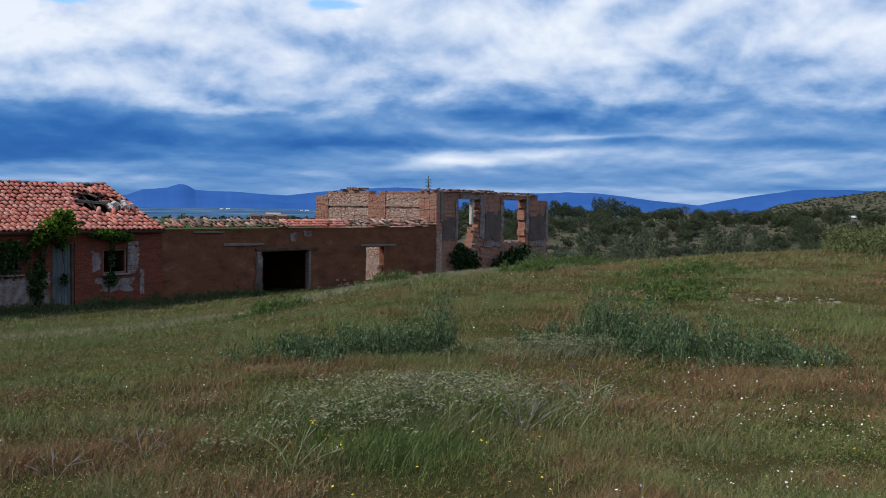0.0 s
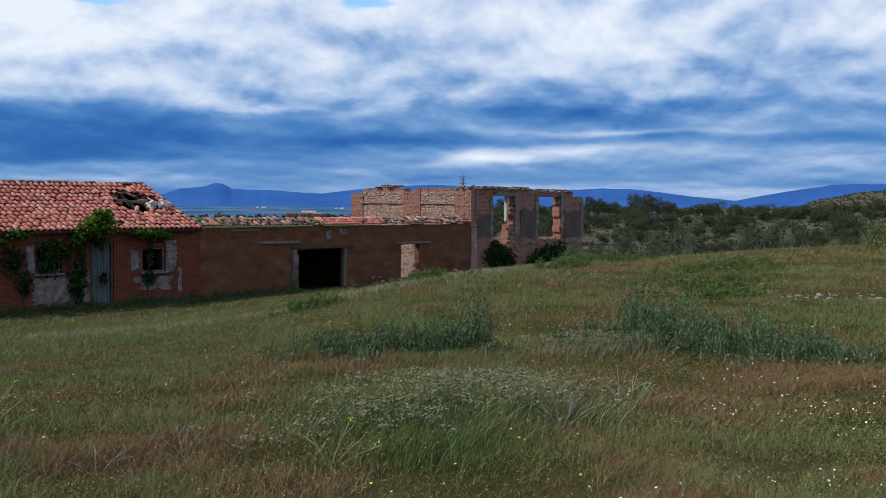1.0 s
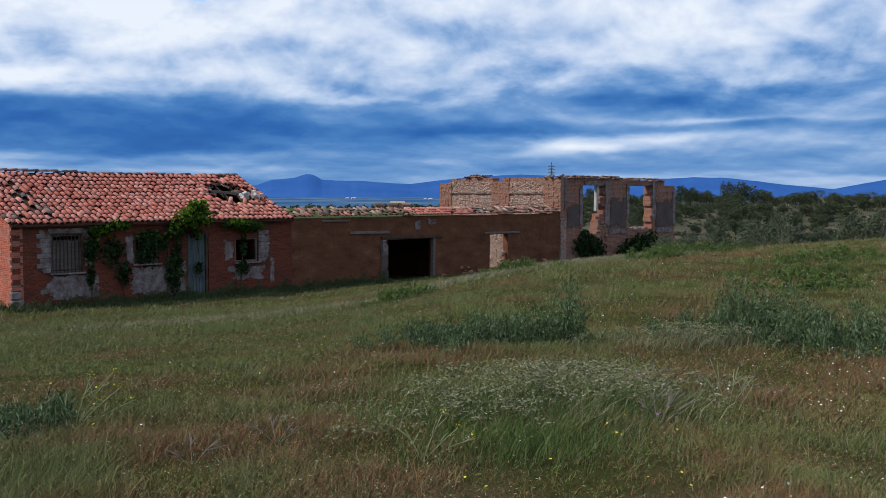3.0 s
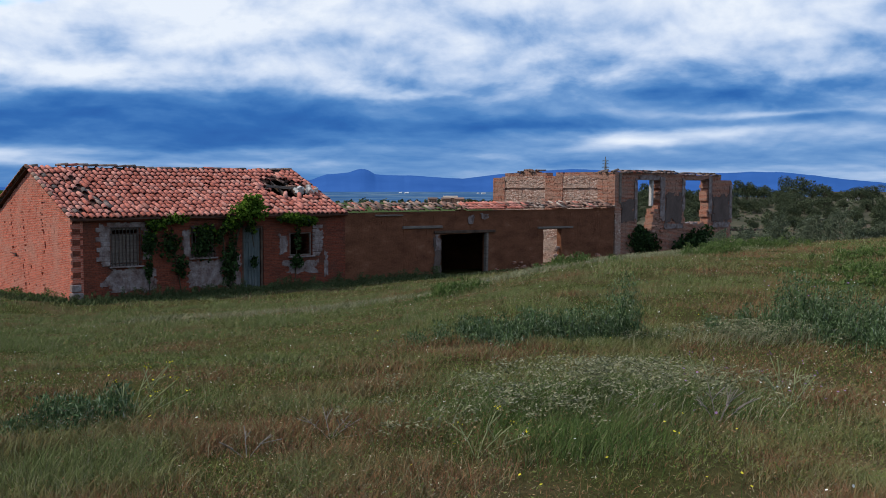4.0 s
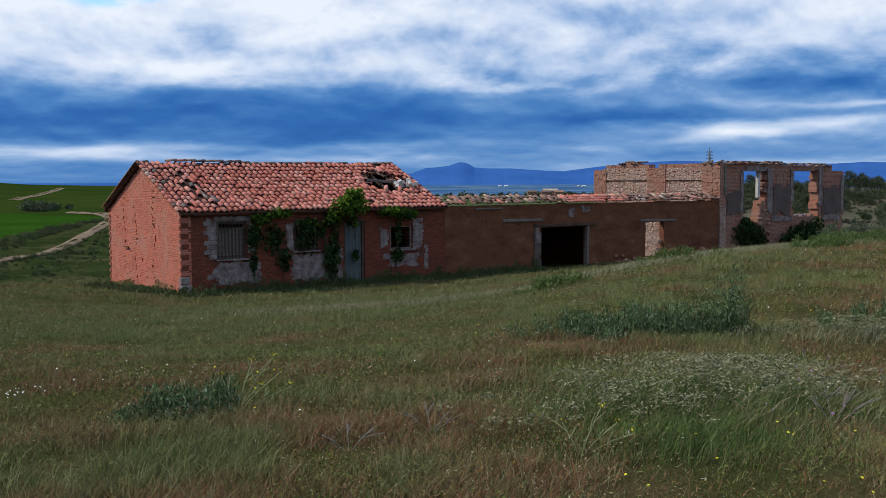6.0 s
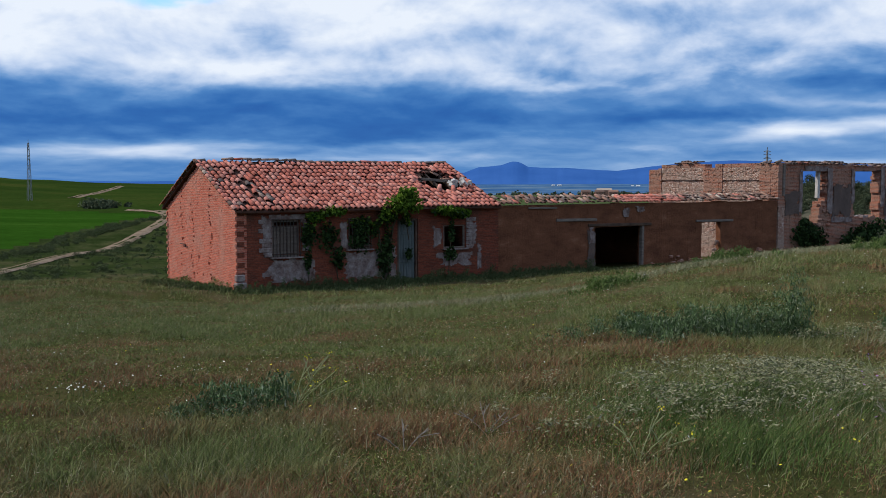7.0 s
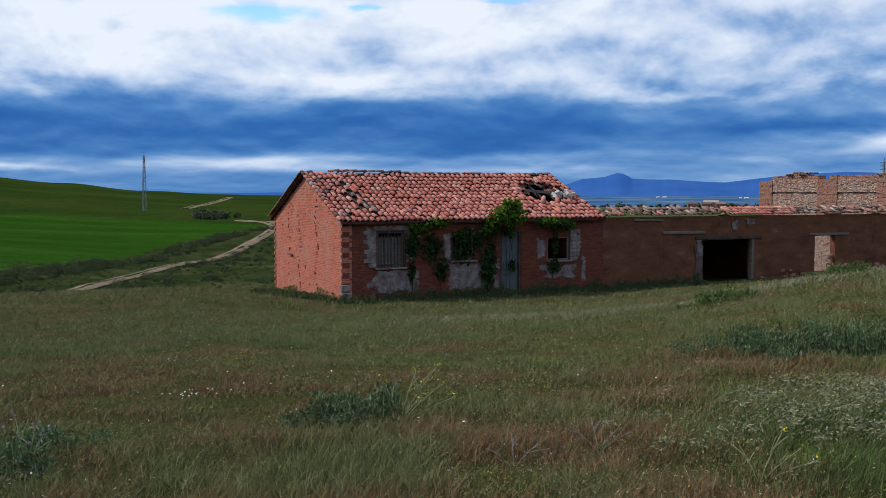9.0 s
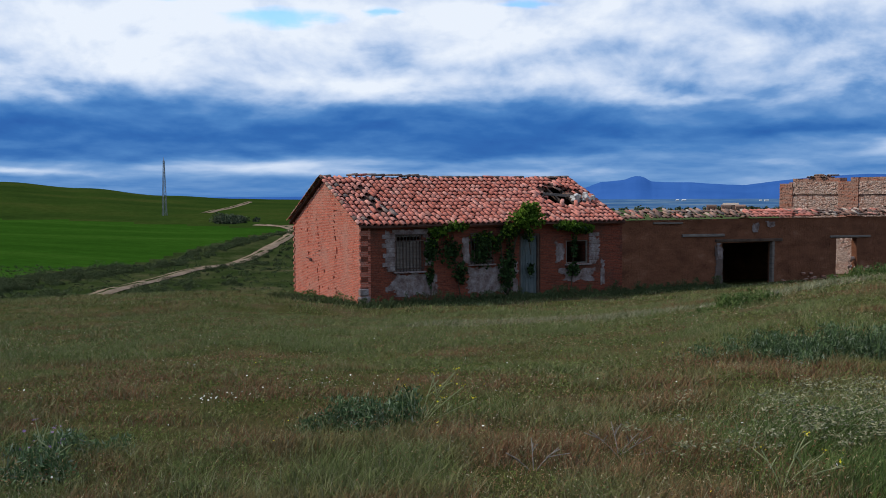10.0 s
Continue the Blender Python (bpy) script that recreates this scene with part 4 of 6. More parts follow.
vine("leafy green vine hanging beside the barred window", [
    ((17.45, -0.22, 0.22), (0.5, 0.2, 0.25), 260), ((18.2, -0.3, 0.42), (0.6, 0.25, 0.22), 260), ((17.2, -0.14, -0.45), (0.32, 0.14, 0.75), 330),
    ((17.15, -0.12, -1.55), (0.2, 0.1, 0.5), 110), ((18.05, -0.14, -0.6), (0.55, 0.14, 0.7), 300), ((18.45, -0.12, -1.45), (0.4, 0.1, 0.5), 200)],
    [(0.02, (17.2, -0.05, -2.4), (17.25, -0.08, -1.2), (17.4, -0.1, 0.1), (18.1, -0.2, 0.3)), (0.02, (18.5, -0.05, -2.4), (18.3, -0.08, -1.2), (18.1, -0.12, 0.1))], 21)
vine("large vine climbing over the door onto the eaves", [
    ((21.2, -0.6, 0.65), (0.95, 0.4, 0.45), 700), ((21.45, -0.5, 1.0), (0.5, 0.35, 0.42), 420), ((20.55, -0.4, 0.15), (0.5, 0.25, 0.3), 300), ((20.1, -0.2, -0.3), (0.3, 0.14, 0.45), 160),
    ((19.5, -0.14, -0.2), (0.7, 0.12, 0.5), 260), ((21.5, -0.3, 0.0), (0.25, 0.15, 0.4), 150), ((19.4, -0.1, -0.9), (0.5, 0.1, 0.5), 160), ((20.7, -0.2, -0.9), (0.28, 0.15, 0.9), 230), ((21.7, -0.1, -1.4), (0.25, 0.06, 0.3), 60), ((20.55, -0.15, -1.5), (0.42, 0.16, 0.95), 420), ((19.5, -0.08, -0.5), (0.5, 0.08, 0.6), 260)],
    [(0.045, (20.75, -0.1, -2.6), (20.7, -0.14, -1.4), (20.9, -0.25, -0.2), (21.1, -0.4, 0.5), (21.4, -0.45, 1.0)), (0.03, (20.6, -0.1, -2.6), (20.4, -0.12, -1.2), (20.2, -0.2, -0.1)),
     (0.02, (21.1, -0.4, 0.4), (21.45, -0.35, -0.1), (21.6, -0.3, -0.8))], 22)
vine("green vine over the small dark window", [
    ((23.4, -0.35, 0.35), (0.75, 0.28, 0.24), 380), ((24.2, -0.3, 0.22), (0.6, 0.25, 0.24), 300), ((23.8, -0.14, -0.55), (0.2, 0.12, 0.7), 140), ((23.75, -0.16, -1.5), (0.36, 0.14, 0.3), 170)],
    [(0.02, (23.7, -0.05, -2.4), (23.75, -0.1, -1.3), (23.8, -0.15, 0.1), (23.2, -0.25, 0.3))], 23)

# ---------- outbuilding ----------
M_EARTH = rough_stuff("earth floor", [(0.3, (0.10, 0.07, 0.045)), (0.7, (0.17, 0.12, 0.08))], 2, 20)
child("back_wall", boxes_mesh("shed_back", [((31.9, 6.2, -1.9), (11.2, 0.4, 3.6), (0, 0, 0))], M_MUD), shed)
child("partition", boxes_mesh("partition", [((37.4, 3.2, -1.8), (0.4, 5.4, 4.2), (0, 0, 0))], M_MUD), shed)
child("shed_roof", mesh_of("shed_roof", [(26.35, 0.3, 0.42), (37.5, 0.3, 0.42), (37.5, 6.5, -0.25), (26.35, 6.5, -0.25), (26.35, 0.3, 0.5), (37.5, 0.3, 0.5), (37.5, 6.5, -0.15), (26.35, 6.5, -0.15)],
                          [(3, 2, 1, 0), (4, 5, 6, 7), (0, 1, 5, 4), (1, 2, 6, 5), (2, 3, 7, 6), (3, 0, 4, 7)], M_DECK), shed)


def wall_top_tiles(parent, a0, a1, z, seed, along="s", base=0.0, clean=(0, 0), rows=2, mess=1.0, dark=0.0, lie=15):
    """Courses of loose tiles left on a wall's head."""
    rs = np.random.RandomState(seed)
    a = a0
    while a < a1:
        neat = clean[0] < a < clean[1]
        for r in range(rows):
            if rs.rand() < (0.05 if neat else 0.22):
                continue
            m = (0.3 if neat else 1.0) * mess
            tilt, turn = lie + rs.normal() * 6 * m, rs.normal() * 14 * m
            h = z + 0.04 + r * 0.10 + (0.03 * rs.rand()) * m + (0 if neat else 0.06 * (float(vnoise(a, a * 0, 1.3, 3)) - 0.4))
            mat = M_TILE if neat and rs.rand() < 0.85 else (M_OLDTILE if rs.rand() < 0.75 else (M_GREYTILE if rs.rand() < 0.5 else M_TILE))
            if rs.rand() < dark:
                mat = M_GREYTILE
            if along == "s":
                mm = pose(a + rs.normal() * 0.03, -0.16 + r * 0.3, h, tilt, rs.normal() * 6 * m, turn)
            else:
                mm = pose(base - 0.12 + r * 0.3, a, h, 0, 0, -90) @ pose(0, 0, 0, tilt, rs.normal() * 6 * m, turn)
            if neat or rs.rand() > 0.12:
                child("coping_tile", TILE_MESHES[mat.name], parent, mm)
        a += 0.24


wall_top_tiles(shed, S1 + 0.1, S2 - 0.1, 0.50, 5, clean=(33.6, 37.6), rows=3, mess=1.1)
for a0, a1, z, h, m in ((31.5, 35.5, -0.50, 0.13, M_DARKWOOD), (29.6, 32.0, -0.22, 0.13, M_WOOD), (38.6, 41.3, -0.46, 0.11, M_WOOD), (28.0, 29.6, 0.36, 0.08, M_WOOD)):
    child("lintel", boxes_mesh("lintel", [(((a0 + a1) / 2, 0.06, z), (a1 - a0, 0.22, h), (0, 0.6, 0))], m, 0.015), shed, label="weathered timber lintel")
child("jamb_post", boxes_mesh("jamb_post", [((34.98, 0.1, -1.7), (0.14, 0.2, 2.3), (0, 1, 0))], M_WOOD, 0.012), shed)
plaster_patch("plaster_patch", shed, 31.45, 31.95, -2.6, -0.6, M_GREYPLASTER, 0.6, seed=3, proud=0.02)
plaster_patch("plaster_patch", shed, 31.55, 31.95, -1.35, -0.6, M_PLASTER, 0.8, seed=5, proud=0.035)
plaster_patch("plaster_patch", shed, 33.6, 34.1, -0.3, 0.35, M_PLASTER, 1.0, seed=6, proud=0.03)
plaster_patch("plaster_patch", shed, 34.3, 35.3, 0.05, 0.42, M_PLASTER, 1.1, seed=7, proud=0.03)


def stones(parent, name, a0, a1, z0, z1, n, seed, mat, w=-0.05, size=(0.18, 0.4)):
    rs = np.random.RandomState(seed)
    for i in range(n):
        s = size[0] + (size[1] - size[0]) * rs.rand()
        child(name, boxes_mesh(name, [((a0 + (a1 - a0) * rs.rand(), w + 0.05 * rs.normal(), z0 + (z1 - z0) * rs.rand()), (s * 1.3, s * 0.6, s * 0.7), tuple(rs.normal(size=3) * 12))], mat, s * 0.14), parent)


stones(shed, "stone", 35.4, 39.0, -2.5, -2.15, 9, 8, M_RUIN, size=(0.14, 0.28))
stones(shed, "stone", 40.5, 43.5, -2.5, -2.05, 9, 9, M_RUIN)
stones(shed, "brick", 40.2, 40.9, -2.4, -1.5, 7, 10, M_RUBBLE, w=0.2, size=(0.12, 0.25))

# ---------- ruin details ----------
for a0, a1, z0, z1 in ((46.55, 46.82, -0.3, 2.2), (48.95, 49.4, -0.3, 2.25), (51.1, 51.4, 0.2, 2.2), (53.85, 54.2, 0.0, 2.3), (56.12, 56.4, -0.3, 1.8), (47.0, 49.0, 2.06, 2.36), (49.35, 51.2, -0.78, -0.48), (54.2, 56.3, -0.85, -0.5)):
    plaster_patch("plaster_band", ruin, a0, a1, z0, z1, M_PLASTER, 0.35, seed=int(a0) % 8, proud=0.035)
for a0, a1, z0, z1 in ((45.3, 46.55, -0.35, 1.0), (49.4, 51.15, -0.48, 1.35), (54.2, 56.15, -0.5, 1.25)):
    plaster_patch("plaster_panel", ruin, a0, a1, z0, z1, M_GREYPLASTER, 0.45, seed=int(a0) % 8, proud=0.025)
child("corner_post", boxes_mesh("corner_post", [((S2 + 0.42, -0.02, 1.6), (0.16, 0.12, 1.7), (0, 0, 0))], M_WOOD, 0.012), ruin, label="greyed timber corner post")
child("post", boxes_mesh("post", [((48.55, 0.34, 1.32), (0.2, 0.2, 1.5), (0, 1.5, 0))], M_LIME, 0.015), ruin, label="white plastered post in the opening")
child("lintel", boxes_mesh("lintel", [((47.95, 0.3, 2.12), (2.5, 0.5, 0.1), (0, 0, 0))], M_WOOD, 0.01), ruin)
child("lintel", boxes_mesh("lintel", [((52.6, 0.3, 2.12), (2.8, 0.5, 0.1), (0, 0, 0))], M_DARKWOOD, 0.01), ruin)
wall_top_tiles(ruin, S2 + 0.6, 50.6, 2.38, 11, rows=2, mess=0.7, dark=0.8, lie=3)
wall_top_tiles(ruin, 51.5, 55.0, 2.30, 14, rows=2, mess=0.4, dark=0.88, lie=2)
wall_top_tiles(ruin, 5.9, 7.4, 2.48, 12, along="w", base=S2, rows=2, dark=0.88, lie=2, mess=0.6)
wall_top_tiles(ruin, 0.1, 1.3, 2.40, 13, along="w", base=S2, rows=1, dark=0.88)
stones(ruin, "stone", 44.9, 45.6, 2.45, 2.6, 4, 15, M_PLASTER, w=0.2, size=(0.15, 0.28))
stones(ruin, "stone", 51.4, 53.4, -0.6, -0.3, 7, 16, M_PLASTER, w=0.3, size=(0.2, 0.42))
stones(ruin, "brick", 48.2, 49.2, -2.2, 0.3, 16, 17, M_RUIN, w=0.0, size=(0.12, 0.24))
low = thing("broken_wall", relief_wall("broken_wall", 57.0, 60.2, -4.0, -1.2, (0.25, 0.1), lambda A, Z: Z < -1.75 + 0.5 * (vnoise(A, A * 0, 0.6, 3) - 0.5), lambda A, Z: 0.05 * vnoise(A, Z, 0.3, 2), 0.5, M_RUBBLE), "stump of a broken rubble wall beside the ruin", "wall", MB)
child("beam", boxes_mesh("beam", [((57.9, 0.1, -1.05), (3.0, 0.14, 0.13), (0, 1.5, 0))], M_DARKWOOD, 0.012), low)


def leaf_bush(name, label, blobs, seed, mat, size, m=None, category="bush", group=""):
    rs = np.random.RandomState(seed)
    pts = np.concatenate([blob_points(n, c, (r[0] * 1.2, r[1], r[2] * 1.1), rs, 0.05) for c, r, n in blobs])
    v, f = leaf_quads(pts, size, rs)
    return thing(name, fast_mesh(name, v, f, mat), label, category, m, group)


leaf_bush("bush", "dark green bush growing in the ruined doorway", [((46.9, -0.1, -1.5), (0.9, 0.5, 0.85), 1100), ((48.0, 0.0, -1.7), (0.8, 0.5, 0.75), 800), ((47.3, 0.2, -0.95), (0.6, 0.4, 0.45), 420)], 31, M_DARKLEAF, 0.13, MB)
leaf_bush("bush", "dark green bush against the foot of the ruin", [((51.6, -0.5, -1.6), (1.1, 0.5, 0.75), 900), ((53.0, -0.5, -1.5), (0.9, 0.5, 0.85), 900), ((50.5, -0.4, -1.9), (0.7, 0.4, 0.5), 400)], 32, M_DARKLEAF, 0.13, MB)

# ---------- distance: track, hedges, pylons, scrub, trees ----------
M_TRACK = rough_stuff("dirt track", [(0.3, (0.16, 0.115, 0.08)), (0.5, (0.25, 0.185, 0.13)), (0.7, (0.34, 0.26, 0.19))], 0.6, 3, dirt=0.5, spec=0.0)


def polar(az, r):
    a = np.radians(az)
    return -np.sin(a) * r, np.cos(a) * r


def ribbon(name, label, line, width, lift=0.10):
    """A track laid on the ground along points of (azimuth, distance): two bare ruts and a grassy crown."""
    p = np.array([polar(a, r) for a, r in line])
    t = np.linspace(0, len(p) - 1, 260)
    i = np.minimum(t.astype(int), len(p) - 2)
    f = (t - i)[:, None]
    pm, pn = p[np.maximum(i - 1, 0)], p[np.minimum(i + 2, len(p) - 1)]
    c = 0.5 * (2 * p[i] + (p[i + 1] - pm) * f + (2 * pm - 5 * p[i] + 4 * p[i + 1] - pn) * f ** 2 + (3 * p[i] - pm - 3 * p[i + 1] + pn) * f ** 3)
    d = np.gradient(c, axis=0)
    d /= np.linalg.norm(d, axis=1)[:, None]
    nrm = np.stack([-d[:, 1], d[:, 0]], 1)
    rows = []
    cuts = (-0.5, -0.3, -0.12, 0.12, 0.3, 0.5)
    for k in cuts:
        q = c + nrm * (width * k + 0.55 * (vnoise(t * 5, t * 0 + k * 9, 1.0, 3)[:, None] - 0.5))
        z = ground_z(q[:, 0], q[:, 1]) + lift - (0.05 if abs(k) == 0.3 else 0) - (0.15 if abs(k) == 0.5 else 0)
        rows.append(np.c_[q, z])
    n = len(c)
    v = np.concatenate(rows)
    quads = [(k, j) for k in range(len(cuts) - 1) for j in range(n - 1)]
    fs = [((k + 1) * n + j, (k + 1) * n + j + 1, k * n + j + 1, k * n + j) for k, j in quads]
    slots = [1 if k == 2 and vnoise(t[j] * 4, 0.0, 1.0, 5) > 0.38 else 0 for k, j in quads]
    thing(name, mesh_of(name, v.tolist(), fs, [M_TRACK, M_VALLEY], slots=slots), label, "track", kind="structure")


ribbon("road", "pale dirt track winding through the valley", [(32.6, 70), (31.3, 77), (30.0, 83), (27.6, 96), (24.5, 114), (21.75, 133), (20.2, 150), (19.3, 165), (19.0, 178), (19.5, 188), (20.4, 195)], 1.75, 0.22)
ribbon("road", "pale dirt track climbing the green hill", [(23.8, 238), (23.5, 245), (23.0, 262), (22.4, 285), (22.0, 305), (21.4, 345)], 2.6, 0.12)
ribbon("road", "pale dirt track bend behind the house", [(20.9, 197), (19.8, 193), (18.8, 190), (18.0, 188)], 3.4, 0.14)


def lattice_pylon(label, az, r, base_z, height, half, tip=0.12, bar=0.07, arms=False):
    """A lattice mast: four tapering legs, braces on all faces, a short cross-arm."""
    x, y = polar(az, r)
    ob = thing("pylon", None, label, "pylon", pose(x, y, base_z, 0, 0, az + 20))
    def strut(p, q, w):
        p, q = Vector(p), Vector(q)
        m = (q - p).to_track_quat("Z", "Y").to_matrix().to_4x4()
        c = (p + q) / 2
        return Matrix.Translation(c) @ m @ Matrix.Diagonal((w, w, (q - p).length, 1))
    def add(name, items):
        bm = bmesh.new()
        for m in items:
            r_ = bmesh.ops.create_cube(bm, size=1.0)
            bmesh.ops.transform(bm, matrix=m, verts=r_["verts"])
        me = bpy.data.meshes.new(name)
        bm.to_mesh(me), bm.free()
        me.materials.append(M_STEEL)
        child(name, me, ob)
    at = lambda sx, sy, f: (sx * (half + (tip - half) * f), sy * (half + (tip - half) * f), height * f)
    for sx, sy in ((-1, -1), (1, -1), (1, 1), (-1, 1)):
        add("leg", [strut(at(sx, sy, 0), at(sx, sy, 1), bar)])
    n = 12
    ring = ((-1, -1), (1, -1), (1, 1), (-1, 1))
    for k in range(4):
        a, b = ring[k], ring[(k + 1) % 4]
        items = []
        for i in range(n):
            f0, f1 = i / n, (i + 1) / n
            p, q = (a, b) if i % 2 else (b, a)
            items += [strut(at(*p, f0), at(*q, f1), bar * 0.6), strut(at(*a, f1), at(*b, f1), bar * 0.5)]
        add("bracing", items)
    for f in (0.84, 0.91, 0.97) if arms else ():
        add("cross_arm", [strut((-1.5, 0, height * f), (1.5, 0, height * f), bar), strut((-1.5, 0, height * f), (0, 0, height * (f + 0.03)), bar * 0.6), strut((1.5, 0, height * f), (0, 0, height * (f + 0.03)), bar * 0.6)])
    add("peak", [strut((0, 0, height * 0.98), (0, 0, height * 1.06), bar * 1.2)])


M_STEEL, _nt, _b = material("galvanised steel", 0.6, 0.5)
_b.inputs["Metallic"].default_value = 0.6
_nt.links.new(ramp_of(_nt, tex_noise(_nt, 1.5), [(0.3, (0.16, 0.17, 0.18)), (0.7, (0.28, 0.29, 0.30))]), _b.inputs["Base Color"])
_x, _y = polar(25.9, 230)
lattice_pylon("grey steel lattice pylon standing on the green hill", 25.9, 230, float(ground_z(_x, _y)) - 0.3, 12.2, 0.42)
_x, _y = polar(-13.65, 420)
_p = float(ground_z(_x, _y))
lattice_pylon("small far lattice pylon behind the ruin", -13.65, 420, _p - 0.3, (14.6 - _p) / 1.06, 0.8, bar=0.2, arms=True)


# trees: a few shapes, copied
def tree_shape(seed, height, spread, leaves, leaf, mat):
    rs = np.random.RandomState(seed)
    blobs, limbs = [], []
    top = height * 0.46
    for k in range(9):
        a = k * 2.4 + rs.rand()
        d = spread * (0.15 + 0.38 * rs.rand())
        z = top + height * (rs.rand() - 0.45) * 0.45
        c = (d * math.cos(a), d * math.sin(a), z)
        blobs.append((c, (spread * (0.2 + 0.12 * rs.rand()), spread * (0.2 + 0.12 * rs.rand()), height * (0.22 + 0.08 * rs.rand())), leaves // 9))
        limbs.append(c)
    pts = np.concatenate([blob_points(n, c, r, rs, 0.45) for c, r, n in blobs])
    v, f = leaf_quads(pts, leaf, rs)
    crown = fast_mesh("crown", v, f, mat)
    bm = bmesh.new()
    def limb(p, q, r0, r1):
        p, q = Vector(p), Vector(q)
        res = bmesh.ops.create_cone(bm, segments=6, radius1=r0, radius2=r1, depth=(q - p).length, cap_ends=True)
        bmesh.ops.transform(bm, matrix=Matrix.Translation((p + q) / 2) @ (q - p).to_track_quat("Z", "Y").to_matrix().to_4x4(), verts=res["verts"])
    limb((0, 0, -0.6), (0.05, 0.0, height * 0.34), height * 0.045, height * 0.032)
    for c in limbs[:6]:
        limb((0.05, 0, height * 0.32), c, height * 0.025, height * 0.008)
    trunk = bpy.data.meshes.new("trunk")
    bm.to_mesh(trunk), bm.free()
    trunk.materials.append(M_STEM)
    return crown, trunk


PROTO = [tree_shape(40 + i, h, s, n, lf, M_OAK) for i, (h, s, n, lf) in enumerate(((4.6, 5.2, 2600, 0.19), (5.2, 4.6, 2600, 0.19), (3.8, 4.6, 2200, 0.18), (6.4, 7.4, 4200, 0.21)))]


def place_tree(k, az, r, scale, label, turn):
    x, y = polar(az, r)
    ob = thing("tree", None, label, "tree", pose(float(x), float(y), float(ground_z(x, y)) - 0.1, 0, 0, turn) @ Matrix.Diagonal((scale, scale, scale, 1)), "trees on the far slope")
    child("trunk", PROTO[k][1], ob)
    child("crown", PROTO[k][0], ob)


def build_trees():
    rs = np.random.RandomState(12)
    az = -15.5
    while az > -41:
        r = 196 + 40 * rs.rand()
        place_tree(rs.randint(3), az, r, 0.42 + 0.4 * rs.rand(), "round dark evergreen oak on the scrubby ridge", rs.rand() * 360)
        az -= 0.28 + 0.55 * rs.rand()
    place_tree(3, -23.55, 205, 0.85, "large dark evergreen oak standing above the ridge", 40)
    place_tree(1, -21.2, 208, 0.9, "round dark evergreen oak on the scrubby ridge", 10)
    for i in range(230):
        a, r = -14.5 - 27 * rs.rand(), 84 + 112 * rs.rand() ** 0.8
        place_tree(rs.randint(3), a, r, (0.24 + 0.2 * rs.rand()) * r / 125, "small dark evergreen oak on the scrubby slope", rs.rand() * 360)


build_trees()


def scatter_shrubs(name, label, az, r, size, leaves, leaf, mat, seed, tall=0.8, lift=0.25):
    """Many low shrubs in one mesh, each a cluster of leaves resting on the ground."""
    rs = np.random.RandomState(seed)
    x, y = polar(az, r)
    z = ground_z(x, y)
    n = len(x)
    d = rs.normal(size=(n, leaves, 3))
    d /= np.linalg.norm(d, axis=2)[:, :, None]
    d *= (0.35 + 0.65 * rs.rand(n, leaves, 1)) * (0.75 + 0.5 * rs.rand(n, 1, 3))
    d[:, :, 2] = d[:, :, 2] * tall + lift
    p = np.stack([x, y, z], -1)[:, None, :] + d * (size * 0.5)[:, None, None]
    v, f = leaf_quads(p.reshape(-1, 3), leaf, rs)
    return thing(name, fast_mesh(name, v, f, mat), label, "shrubs", kind="stuff")


